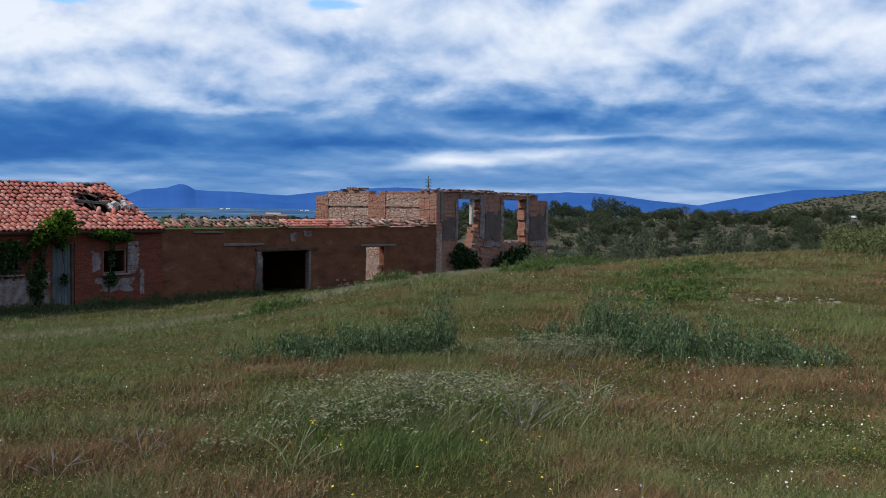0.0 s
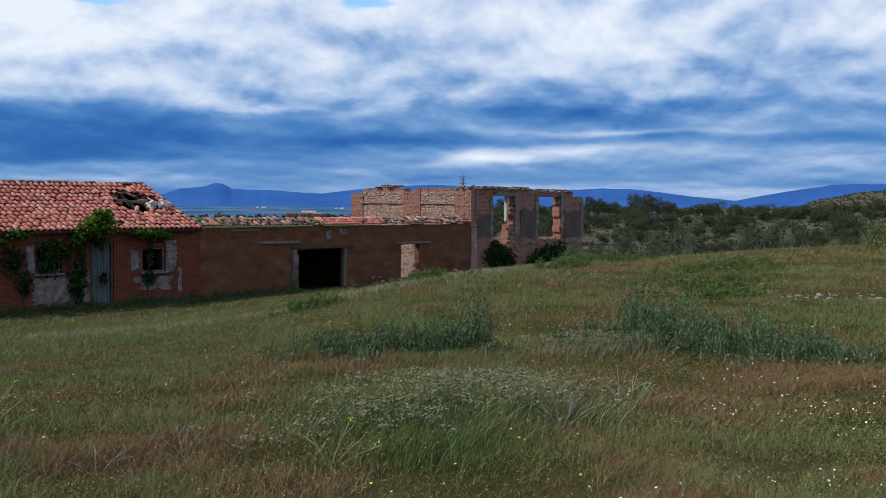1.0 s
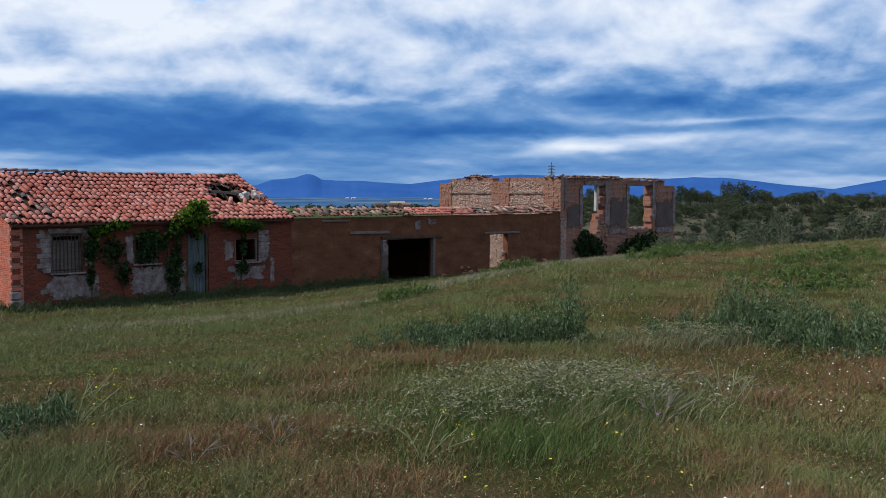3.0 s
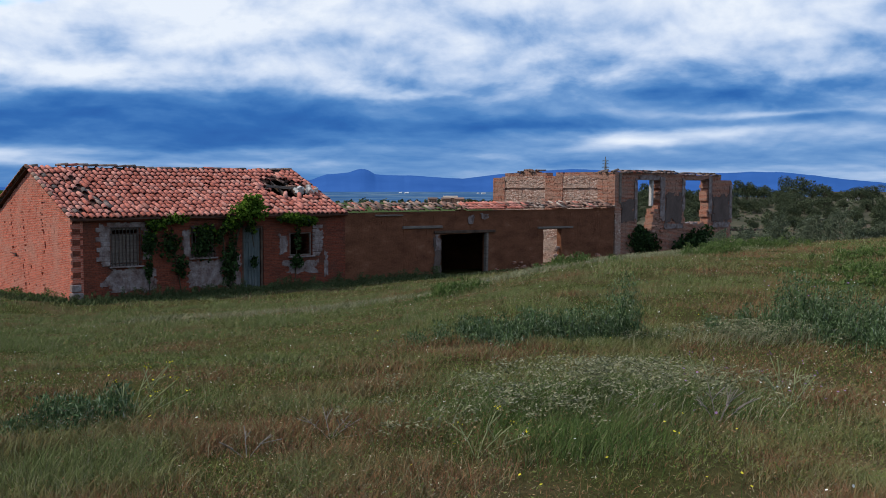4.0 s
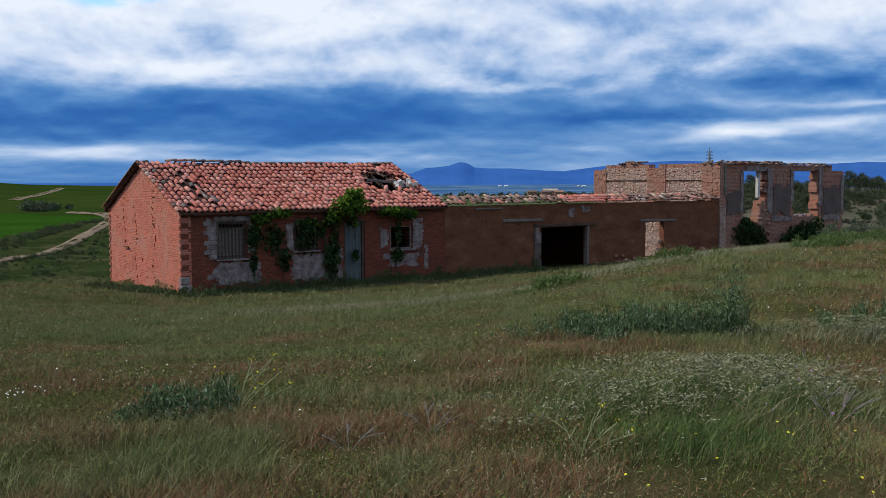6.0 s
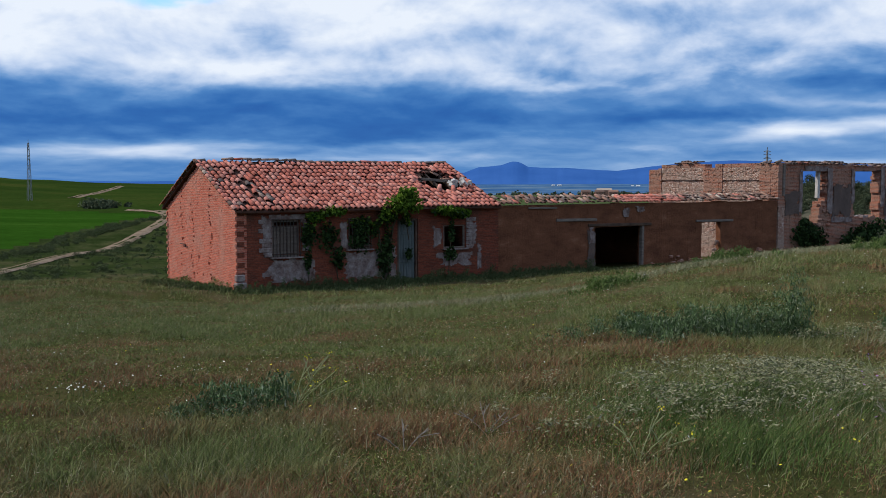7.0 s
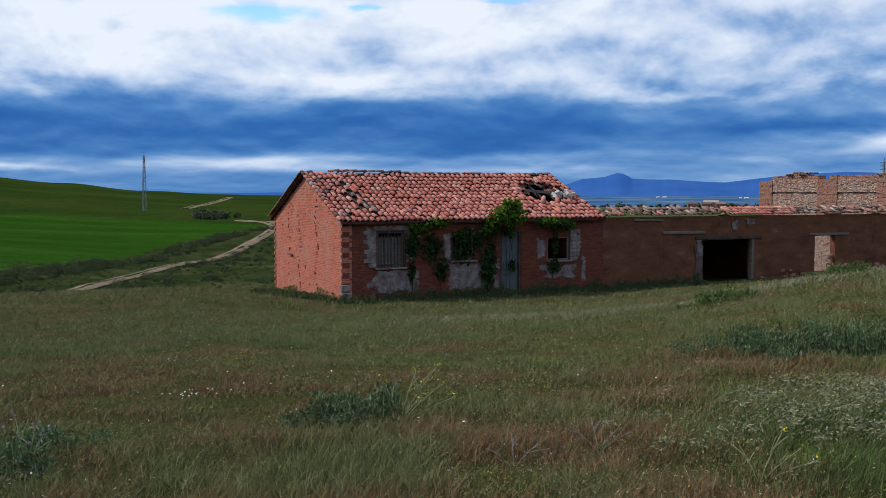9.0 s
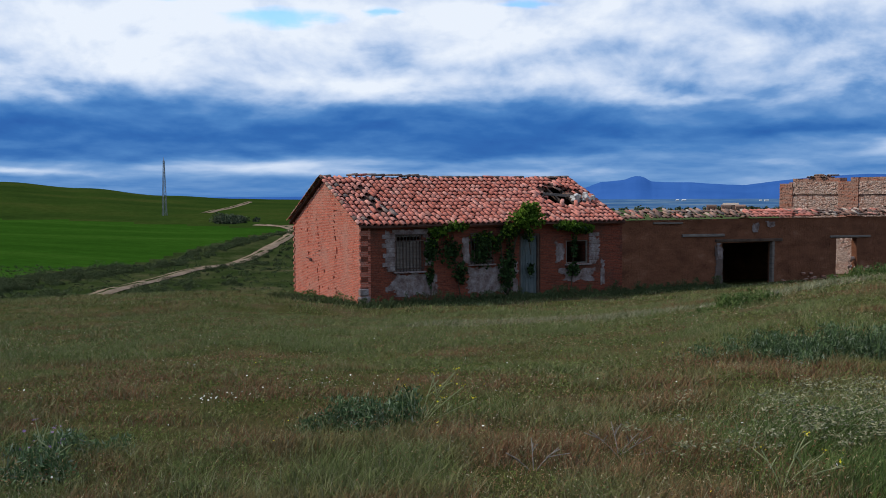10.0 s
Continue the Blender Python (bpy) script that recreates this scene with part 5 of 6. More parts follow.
def build_scrub():
    rs = np.random.RandomState(5)
    n = 1500
    az, r = -13.5 - 29 * rs.rand(n), 62 + 150 * rs.rand(n) ** 0.75
    scatter_shrubs("hillside_scrub", "grey-green scrub covering the hillside", az, r, 0.5 + 1.2 * rs.rand(n) ** 2, 70, 0.17, M_SHRUB, 1)
    n = 1500
    az, r = -30 - 13 * rs.rand(n), 260 + 560 * rs.rand(n)
    scatter_shrubs("far_hill_scrub", "dark scrub dotted over the far hill", az, r, 0.7 + 1.6 * rs.rand(n) ** 1.5, 50, 0.32, M_OAK, 2)
    # pale feathery bushes along the near edge of the slope
    n = 40
    az, r = -22.5 - 11 * rs.rand(n), 54 + 12 * rs.rand(n)
    scatter_shrubs("edge_bushes", "feathery pale green bushes at the edge of the slope", az, r, 0.8 + 1.0 * rs.rand(n), 420, 0.08, M_FEATHER, 3, 1.6, 0.5)
    n = 110
    az, r = -35.5 - 7 * rs.rand(n), 40 + 16 * rs.rand(n)
    scatter_shrubs("edge_bushes", "tall green broom bushes at the field's edge", az, r, 1.0 + 1.0 * rs.rand(n), 620, 0.05, M_BROOM, 4, 1.1, 0.3)
    # banks and hedges of the valley
    n = 330
    az = 17.5 + 18 * rs.rand(n)
    lo = np.interp(az, [17, 20, 27, 36], [184, 172, 128, 94])
    scatter_shrubs("hedge_bank", "dark brambles on the bank below the crop", az, lo - 1 - 14 * rs.rand(n) * np.clip((az - 17) / 8, 0.25, 1), 0.5 + 1.6 * rs.rand(n) ** 2, 420, 0.062, M_FEATHER, 5, 0.7)
    n = 190
    az = 17.5 + 18 * rs.rand(n)
    lo = np.interp(az, [17, 19, 21.75, 24.5, 27.6, 30, 36], [168, 162, 128, 109, 90, 78, 60])
    scatter_shrubs("valley_scrub", "low dark scrub beside the track", az, np.maximum(lo - 1 - 30 * rs.rand(n) ** 1.6, 56), 0.5 + 1.3 * rs.rand(n) ** 2, 420, 0.062, M_FEATHER, 6, 0.7)
    n = 1300
    az, r = 16.5 + 20 * rs.rand(n), 56 + 70 * rs.rand(n)
    road_r = np.interp(az, [17, 19, 21.75, 24.5, 27.6, 30, 36], [180, 170, 133, 114, 96, 83, 63])
    ok = np.abs(r - road_r) > 3
    scatter_shrubs("valley_tufts", "rough tufts of grass on the valley floor", az[ok], r[ok], 0.25 + 0.5 * rs.rand(n)[ok], 60, 0.05, M_FEATHER, 16, 0.5)
    n = 34
    az = 20.9 + 2.2 * rs.rand(n) ** 0.8
    scatter_shrubs("hill_thicket", "dark thicket beside the bend of the track", az, 200 + 10 * rs.rand(n), 0.8 + 3.2 * rs.rand(n) * (az - 20.4) / 2.7, 170, 0.26, M_OAK, 7, 0.8)
    # tree lines across the plain
    n = 160
    az, r = -9 + 16 * rs.rand(n), np.where(rs.rand(n) < 0.6, 600, 900) + 60 * rs.rand(n)
    scatter_shrubs("far_tree_line", "far dark hedgerow trees on the plain", az, r, 2 + 3.5 * rs.rand(n), 50, 0.8, M_OAK, 8, 0.8)
    n = 60
    az, r = -6.5 + 2.5 * rs.rand(n), 560 + 15 * rs.rand(n)
    scatter_shrubs("far_tree_line", "far dark grove behind the field", az, r, 3.0 + 3 * rs.rand(n), 60, 0.8, M_OAK, 9, 0.8)


M_BROOM = foliage("broom leaves", [(0.0, (0.08, 0.10, 0.035)), (0.5, (0.13, 0.15, 0.055)), (1.0, (0.20, 0.215, 0.10))])
M_FEATHER = foliage("feathery leaves", [(0.0, (0.045, 0.065, 0.022)), (0.5, (0.07, 0.095, 0.035)), (1.0, (0.12, 0.14, 0.065))])
build_scrub()


M_SILVER = foliage("silvery leaves", [(0.0, (0.085, 0.105, 0.062)), (0.5, (0.115, 0.14, 0.085)), (1.0, (0.16, 0.185, 0.12))])


def plume_bush(az, r, height, seed):
    """A slender bush whose plumes lean with the wind."""
    rs = np.random.RandomState(seed)
    x, y = polar(az, r)
    pts, base = [], float(ground_z(x, y))
    for k in range(6):
        h = height * (0.7 + 0.4 * rs.rand())
        ox, oy, lean = 0.25 * rs.normal() * height * 0.5, 0.2 * rs.normal(), 0.25 + 0.25 * rs.rand()
        t = rs.rand(420)
        wide = 0.17 * height * np.sin(np.pi * np.clip(t * 0.9 + 0.08, 0, 1)) + 0.02
        g = rs.normal(size=(420, 3)) * wide[:, None] * [1.0, 1.0, 0.5]
        pts.append(np.stack([ox + lean * h * t ** 1.7, oy + 0 * t, h * t], -1) + g)
    v, f = leaf_quads(np.concatenate(pts), 0.042, rs, -0.5, 2.4)
    thing("bush", fast_mesh("plume_bush", v, f, M_SILVER), "silvery green bush with plumes leaning in the wind", "bush", pose(float(x), float(y), base - 0.05), "plumed bushes at the field's edge")


for k, (a, r, h) in enumerate(((-20.9, 54, 1.3), (-22.3, 53, 1.6), (-24.3, 51, 1.5), (-25.4, 51, 1.7), (-26.6, 50, 1.1), (-27.8, 51, 1.2), (-29.2, 50, 1.6), (-30.3, 50, 1.45), (-31.8, 49, 0.9), (-19.6, 55, 1.3))):
    plume_bush(a, r, h, 300 + k)


def far_building(label, az, r, size, turn, wall, roof):
    x, y = polar(az, r)
    z = float(ground_z(x, y))
    ob = thing("farm_building", None, label, "building", pose(float(x), float(y), z, 0, 0, az + turn))
    l, w, h = size
    child("wall", boxes_mesh("wall", [((0, 0, h / 2 - 0.5), (l, w, h + 1), (0, 0, 0))], wall), ob)
    g = [(-l / 2 - .2, -w / 2 - .3, h), (l / 2 + .2, -w / 2 - .3, h), (l / 2 + .2, 0, h + w * 0.22), (-l / 2 - .2, 0, h + w * 0.22), (l / 2 + .2, w / 2 + .3, h), (-l / 2 - .2, w / 2 + .3, h)]
    child("roof", mesh_of("roof", g, [(0, 1, 2, 3), (3, 2, 4, 5), (0, 3, 5), (1, 4, 2), (0, 5, 4, 1)], roof), ob)
    for i in range(3):
        child("window", boxes_mesh("window", [((-l / 2 + l * (i + 0.75) / 3.5, -w / 2 - 0.02, h * 0.5), (l * 0.1, 0.08, h * 0.45), (0, 0, 0))], M_DARKWOOD), ob)


far_building("far roofless brick farm building on the plain", -5.05, 560, (7.5, 5, 3.2), 8, M_RUIN, M_OLDTILE)
for i in range(3):
    far_building("far ochre ruined farmhouse at the field's edge", -4.05 - 0.75 * i, 540, (4.6, 4, 2.6), 5, M_RUIN, M_OLDTILE)
M_WHITEWALL = rough_stuff("white wall", [(0.3, (0.6, 0.6, 0.6)), (0.7, (0.75, 0.74, 0.72))], 0.5, 5)
for az, r, sz in ((-35.7, 255, (3, 2, 0.5)), (-36.4, 258, (4.5, 2, 0.5)), (-26.5, 215, (2, 1.5, 0.4))):
    far_building("low white shed on the scrubby hill", az, r, sz, 15, M_WHITEWALL, M_WHITEWALL)
for az, r, sz in ((-2.6, 3000, (11, 9, 2.2)), (-2.25, 3050, (8, 8, 2)), (-6.9, 2800, (10, 8, 2.2)), (-6.6, 2850, (6, 6, 2))):
    far_building("white far village house on the plain", az, r, sz, 10, M_WHITEWALL, M_WHITEWALL)

# ---------- meadow ----------


def grass_stuff(name, green, dry, rust, pale, patch=0.35, low=0.0):
    """Blade colours: patches of green, straw, rust-red and pale seed heads."""
    m, nt, b = material(name, 0.85, 0.06)
    geo = nt.nodes.new("ShaderNodeNewGeometry")
    rnd = geo.outputs["Random Per Island"]
    broad, mid = tex_noise(nt, patch, 4, 0.55, (1, 1, 0)), tex_noise(nt, patch * 3.3, 4, 0.6, (1, 1, 0), shift=11.0)
    a = ramp_of(nt, rnd, [(0.0, green[0]), (0.5, green[1]), (0.85, green[2]), (1.0, pale)])
    c = ramp_of(nt, rnd, [(0.0, dry), (0.35, rust), (0.6, (rust[0] * 0.7, rust[1] * 0.8, rust[2] * 0.8)), (0.8, green[1]), (1.0, pale)])
    # greener below the house, drier on the rise to the east and on the near slope
    co, length, sep = nt.nodes.new("ShaderNodeTexCoord"), nt.nodes.new("ShaderNodeVectorMath"), nt.nodes.new("ShaderNodeSeparateXYZ")
    length.operation = "LENGTH"
    nt.links.new(co.outputs["Object"], length.inputs[0]), nt.links.new(co.outputs["Object"], sep.inputs[0])
    drift = None
    for src, lo, hi, start, to in ((length.outputs["Value"], 9.5, 16.0, 0.012, -0.08), (sep.outputs[0], 2.0, 8.0, 0.0, 0.06)):
        r = nt.nodes.new("ShaderNodeMapRange")
        r.inputs[1].default_value, r.inputs[2].default_value, r.inputs[3].default_value, r.inputs[4].default_value = lo, hi, start, to
        nt.links.new(src, r.inputs[0])
        add = nt.nodes.new("ShaderNodeMath")
        nt.links.new(r.outputs[0], add.inputs[0])
        nt.links.new(drift if drift is not None else mixed(nt, 0.35, broad, mid), add.inputs[1])
        drift = add.outputs[0]
    fac = ramp_of(nt, drift, [(0.45 + low, (0, 0, 0)), (0.53 + low, (1, 1, 1))])
    nt.links.new(mixed(nt, fac, a, c), b.inputs["Base Color"])
    return m


M_GRASS = grass_stuff("meadow grass", ((0.088, 0.118, 0.034), (0.14, 0.165, 0.055), (0.21, 0.215, 0.10)), (0.21, 0.15, 0.09), (0.24, 0.112, 0.055), (0.26, 0.235, 0.145), patch=0.28)
M_OAT = foliage("pale grass heads", [(0.0, (0.14, 0.16, 0.07)), (0.5, (0.22, 0.22, 0.12)), (1.0, (0.36, 0.34, 0.22))], 0.2)
M_THISTLE = foliage("blue-green weed leaves", [(0.0, (0.045, 0.085, 0.03)), (0.45, (0.10, 0.16, 0.062)), (0.85, (0.17, 0.235, 0.115)), (1.0, (0.29, 0.33, 0.24))], 0.45, scale=4.0)
M_LUSH = foliage("lush green leaves", [(0.0, (0.065, 0.11, 0.025)), (0.5, (0.10, 0.16, 0.04)), (0.9, (0.16, 0.21, 0.07)), (1.0, (0.28, 0.29, 0.15))], 0.3)
M_PETAL = rough_stuff("white petals", [(0.3, (0.62, 0.62, 0.55)), (0.7, (0.75, 0.75, 0.68))], 3, 20, dirt=0.1)
M_YELLOW = rough_stuff("yellow petals", [(0.3, (0.60, 0.50, 0.03)), (0.7, (0.72, 0.64, 0.05))], 3, 20, dirt=0.1)
M_PURPLE = rough_stuff("purple thistle heads", [(0.3, (0.22, 0.12, 0.24)), (0.7, (0.36, 0.24, 0.36))], 3, 20, dirt=0.2)
WIND = np.array([0.75, -0.25])


def fan_points(n, r0, r1, rs, a0=-42.0, a1=36.0):
    r = np.sqrt(r0 ** 2 + (r1 ** 2 - r0 ** 2) * rs.rand(n))
    x, y = polar(a0 + (a1 - a0) * rs.rand(n), r)
    return x, y, r


def clear_of_walls(x, y):
    s, w = U.x * x + U.y * y, N.x * x + N.y * y - DIST
    bare = (((x - 10.6) / 1.7) ** 2 + ((y - 16.0) / 1.3) ** 2 + 1.2 * (vnoise(x, y, 0.5, 3) - 0.5) < 1) & (np.sin(x * 91.7 + y * 57.3) < 0.85)
    return ~((w > -0.15) & (w < 9.8) & (s > S0 - 0.2) & (s < 60)) & ~bare


def blades(x, y, height, width, lean, rs, wind=0.35, base=0.0):
    """Bent two-piece blades as triangles."""
    n = len(x)
    z = ground_z(x, y) - 0.02 + base
    a = rs.rand(n) * 2 * np.pi
    bx, by = np.cos(a) * width * 0.5, np.sin(a) * width * 0.5
    dx = rs.normal(size=n) * lean * height + WIND[0] * wind * height * (0.4 + 0.8 * rs.rand(n))
    dy = rs.normal(size=n) * lean * height + WIND[1] * wind * height * (0.4 + 0.8 * rs.rand(n))
    v = np.empty((n, 5, 3))
    v[:, 0] = np.stack([x - bx, y - by, z], -1)
    v[:, 1] = np.stack([x + bx, y + by, z], -1)
    v[:, 2] = np.stack([x - bx * 0.8 + dx * 0.38, y - by * 0.8 + dy * 0.38, z + height * 0.58], -1)
    v[:, 3] = np.stack([x + bx * 0.8 + dx * 0.38, y + by * 0.8 + dy * 0.38, z + height * 0.58], -1)
    v[:, 4] = np.stack([x + dx, y + dy, z + height * 0.95], -1)
    i = np.arange(n)[:, None] * 5
    f = np.concatenate([i + [0, 1, 2], i + [1, 3, 2], i + [2, 3, 4]], 0)
    return v.reshape(-1, 3), f


def slivers(x, y, height, width, lean, rs, wind):
    """Single-triangle blades, for grass further off."""
    n = len(x)
    z = ground_z(x, y) - 0.02
    a = rs.rand(n) * 2 * np.pi
    bx, by = np.cos(a) * width * 0.5, np.sin(a) * width * 0.5
    dx = (rs.normal(size=n) * lean + WIND[0] * wind) * height
    dy = (rs.normal(size=n) * lean + WIND[1] * wind) * height
    v = np.stack([np.stack([x - bx, y - by, z], -1), np.stack([x + bx, y + by, z], -1), np.stack([x + dx, y + dy, z + height], -1)], 1)
    return v.reshape(-1, 3), np.arange(n * 3).reshape(-1, 3)


def build_meadow():
    rs = np.random.RandomState(9)
    V, F, off = [], [], 0
    for r0, r1, n, h, w in ((3.2, 7, 230000, 0.11, 0.0036), (7, 12, 300000, 0.10, 0.005), (12, 20, 330000, 0.10, 0.009), (20, 34, 300000, 0.11, 0.016), (34, 66, 220000, 0.13, 0.032)):
        x, y, r = fan_points(n, r0, r1, rs)
        keep = clear_of_walls(x, y)
        tuft = vnoise(x, y, 0.55, 4, 3)
        bare = vnoise(x, y, 2.6, 6, 3)
        keep &= rs.rand(n) < np.clip(0.2 + 2.6 * (tuft - 0.36), 0.07, 1) * np.clip(1.7 - 1.5 * bare, 0.35, 1)
        x, y, tuft = x[keep], y[keep], tuft[keep]
        big = vnoise(x, y, 2.4, 2, 3)
        stalk = rs.rand(len(x)) < 0.05
        hh = np.minimum(h * (0.35 + 0.75 * rs.rand(len(x))) * (0.35 + 1.3 * tuft) * (0.4 + 1.2 * big), h * 1.25) * np.where(stalk, 1.7, 1.0)
        ww = w * (0.5 + 0.9 * rs.rand(len(x))) * np.where(stalk, 0.6, 1.0)
        v, f = blades(x, y, hh, ww, 0.6, rs, 0.2) if r1 <= 12 else slivers(x, y, hh, ww, 0.6, rs, 0.15)
        V.append(v), F.append(f + off)
        off += len(v)
    thing("meadow_grass", fast_mesh("meadow_grass", np.concatenate(V), np.concatenate(F), M_GRASS), "wild meadow grass, green with rust-red and straw patches", "grass", kind="stuff")


build_meadow()


def build_herbs():
    """Small broad leaves and seed specks between the blades, in mats."""
    for name, label, mat, seed, n, size, top in (("meadow_herbs", "low leafy herbs matted in the grass", M_HERB, 31, 240000, 0.0062, 0.085),
                                                 ("dry_specks", "dry seed heads and rusty dock specks in the grass", M_DRY, 32, 130000, 0.0046, 0.14)):
        rs = np.random.RandomState(seed)
        V, F, off = [], [], 0
        for r0, r1, share, k in ((3.4, 8, 0.3, 1.0), (8, 14, 0.3, 1.3), (14, 26, 0.25, 1.8), (26, 44, 0.15, 2.6)):
            x, y, r = fan_points(int(n * share), r0, r1, rs)
            m = vnoise(x, y, 0.8 if seed == 31 else 1.7, seed % 8, 3)
            ok = clear_of_walls(x, y) & (rs.rand(len(x)) < np.clip((m - 0.38) * 5, 0.06, 1))
            x, y = x[ok], y[ok]
            z = ground_z(x, y) + top * rs.rand(len(x)) ** (1.2 if seed == 31 else 0.6) * (0.5 + vnoise(x, y, 1.1, 2, 2))
            v, f = leaf_quads(np.stack([x, y, z], -1), size * k, rs, 0.3, 3.4)
            V.append(v), F.append(f + off)
            off += len(v)
        thing(name, fast_mesh(name, np.concatenate(V), np.concatenate(F), mat), label, "herbs", kind="stuff")


M_HERB = foliage("herb leaves", [(0.0, (0.085, 0.115, 0.025)), (0.5, (0.14, 0.175, 0.04)), (0.9, (0.18, 0.20, 0.06)), (1.0, (0.22, 0.23, 0.10))], 0.3)
M_DRY = foliage("dry seed heads", [(0.0, (0.18, 0.075, 0.04)), (0.4, (0.26, 0.13, 0.065)), (0.75, (0.33, 0.23, 0.12)), (1.0, (0.50, 0.44, 0.30))], 0.3)
build_herbs()


def grass_patch(name, label, spots, mat, seed, wind=0.5, lean=0.2, width=0.008):
    """Taller grass in tussocks: (x, y, radius x, radius y, count, height)."""
    rs = np.random.RandomState(seed)
    V, F, off = [], [], 0
    for cx, cy, rx, ry, n, h in spots:
        g = rs.normal(size=(n, 2)) * 0.5
        x, y = cx + g[:, 0] * rx, cy + g[:, 1] * ry
        ok = clear_of_walls(x, y)
        x, y, g = x[ok], y[ok], g[ok]
        hh = h * (0.55 + 0.55 * rs.rand(len(x))) * np.clip(1.15 - 0.35 * np.linalg.norm(g, axis=1), 0.4, 1.2)
        v, f = blades(x, y, hh, width * (0.6 + 0.8 * rs.rand(len(x))) * max(1.0, cy / 12), lean, rs, wind)
        V.append(v), F.append(f + off)
        off += len(v)
    return thing(name, fast_mesh(name, np.concatenate(V), np.concatenate(F), mat), label, "grass", kind="stuff")


def weeds(name, label, spots, mat, seed, leaf=0.0095, per=95):
    """Upright leafy stalks: (x, y, radius x, radius y, stalks, height)."""
    rs = np.random.RandomState(seed)
    V, F, off = [], [], 0
    for cx, cy, rx, ry, n, h in spots:
        g = rs.normal(size=(n, 2)) * 0.5
        x, y = cx + g[:, 0] * rx, cy + g[:, 1] * ry
        hh = h * (0.3 + 0.8 * rs.rand(n) ** 1.6) * np.clip(1.2 - 0.35 * np.linalg.norm(g, axis=1), 0.35, 1.2)
        z = ground_z(x, y)
        lx, ly = rs.normal(size=n) * 0.12 + 0.1, rs.normal(size=n) * 0.12
        v, f = blades(x, y, hh, np.full(n, 0.012), 0.08, rs, 0.15)
        V.append(v), F.append(f + off)
        off += len(v)
        t = rs.rand(n, per) ** 0.8
        p = np.stack([x[:, None] + lx[:, None] * t * hh[:, None] + rs.normal(size=(n, per)) * 0.05, y[:, None] + ly[:, None] * t * hh[:, None] + rs.normal(size=(n, per)) * 0.045, z[:, None] + t * hh[:, None]], -1).reshape(-1, 3)
        v, f = leaf_quads(p, leaf, rs, -1.2, 4.5)
        V.append(v), F.append(f + off)
        off += len(v)
    return thing(name, fast_mesh(name, np.concatenate(V), np.concatenate(F), mat), label, "weeds", kind="stuff")


def flowers(name, label, x, y, height, size, mat, seed):
    """Small open heads, each a tilted six-sided cup, on thin stalks."""
    rs = np.random.RandomState(seed)
    n = len(x)
    z = ground_z(x, y) + height * (0.6 + 0.6 * rs.rand(n))
    s = size * (0.6 + 0.7 * rs.rand(n))
    nrm = rs.normal(size=(n, 3)) * 0.35 + [0, -0.15, 1.0]
    nrm /= np.linalg.norm(nrm, axis=1)[:, None]
    e = np.cross(nrm, [1.0, 0.1, 0.0])
    e /= np.linalg.norm(e, axis=1)[:, None]
    g = np.cross(nrm, e)
    c = np.stack([x, y, z], -1)
    ring = [c + (e * math.cos(k * math.pi / 3) + g * math.sin(k * math.pi / 3)) * s[:, None] * 0.5 + nrm * s[:, None] * 0.12 for k in range(6)]
    v = np.stack([c] + ring, 1).reshape(-1, 3)
    i = np.arange(n)[:, None] * 7
    f = np.concatenate([i + [0, 1 + k, 1 + (k + 1) % 6] for k in range(6)], 0)
    ob = thing(name, None, label, "flowers", kind="stuff")
    child("petals", fast_mesh("petals", v, f, mat), ob)
    sv, sf = blades(x, y, z - ground_z(x, y), np.full(n, 0.004), 0.0, rs, 0.0)
    child("stalks", fast_mesh("stalks", sv, sf, M_LUSH), ob)


weeds("weed_clump", "blue-green thistly weed clump in the meadow", [(2.72, 10.6, 0.26, 0.24, 44, 0.62), (2.3, 10.7, 0.45, 0.35, 60, 0.36), (1.8, 10.9, 0.6, 0.4, 90, 0.3), (1.2, 11.1, 0.6, 0.4, 60, 0.22)], M_THISTLE, 51)
weeds("weed_clump", "broad stand of tall blue-green weeds", [(4.75, 10.7, 0.45, 0.4, 70, 0.68), (5.1, 10.3, 0.6, 0.5, 110, 0.55), (5.5, 9.8, 0.6, 0.5, 110, 0.46), (5.95, 9.3, 0.6, 0.4, 70, 0.34), (4.3, 10.7, 0.6, 0.4, 50, 0.3), (6.4, 9.6, 0.6, 0.4, 40, 0.3)], M_THISTLE, 52)
weeds("weed_clump", "grey-green weed clump with mustard stems", [(-2.1, 7.25, 0.28, 0.2, 46, 0.24), (-1.85, 7.3, 0.25, 0.2, 22, 0.26)], M_THISTLE, 53)
weeds("weed_clump", "grey-violet low weeds in the grass", [(-3.65, 6.1, 0.3, 0.2, 20, 0.14), (-3.5, 5.55, 0.2, 0.15, 14, 0.26)], M_THISTLE, 58)
weeds("weed_clump", "lush green weeds below the long wall", [(9.8, 27.5, 1.0, 0.6, 70, 0.42), (11.6, 30.5, 1.2, 0.6, 60, 0.4), (5.2, 25.5, 0.8, 0.5, 60, 0.32), (1.9, 20.3, 0.6, 0.4, 50, 0.3), (13.0, 31.5, 1.6, 0.8, 60, 0.3)], M_LUSH, 54, leaf=0.016)
weeds("weed_clump", "green weeds dotting the upper meadow", [(8.3, 15.8, 0.9, 0.5, 50, 0.26), (10.2, 19.5, 1.2, 0.6, 80, 0.3), (12.0, 22.5, 1.5, 0.6, 70, 0.32), (13.6, 24.5, 1.4, 0.6, 60, 0.34)], M_LUSH, 55, leaf=0.015)
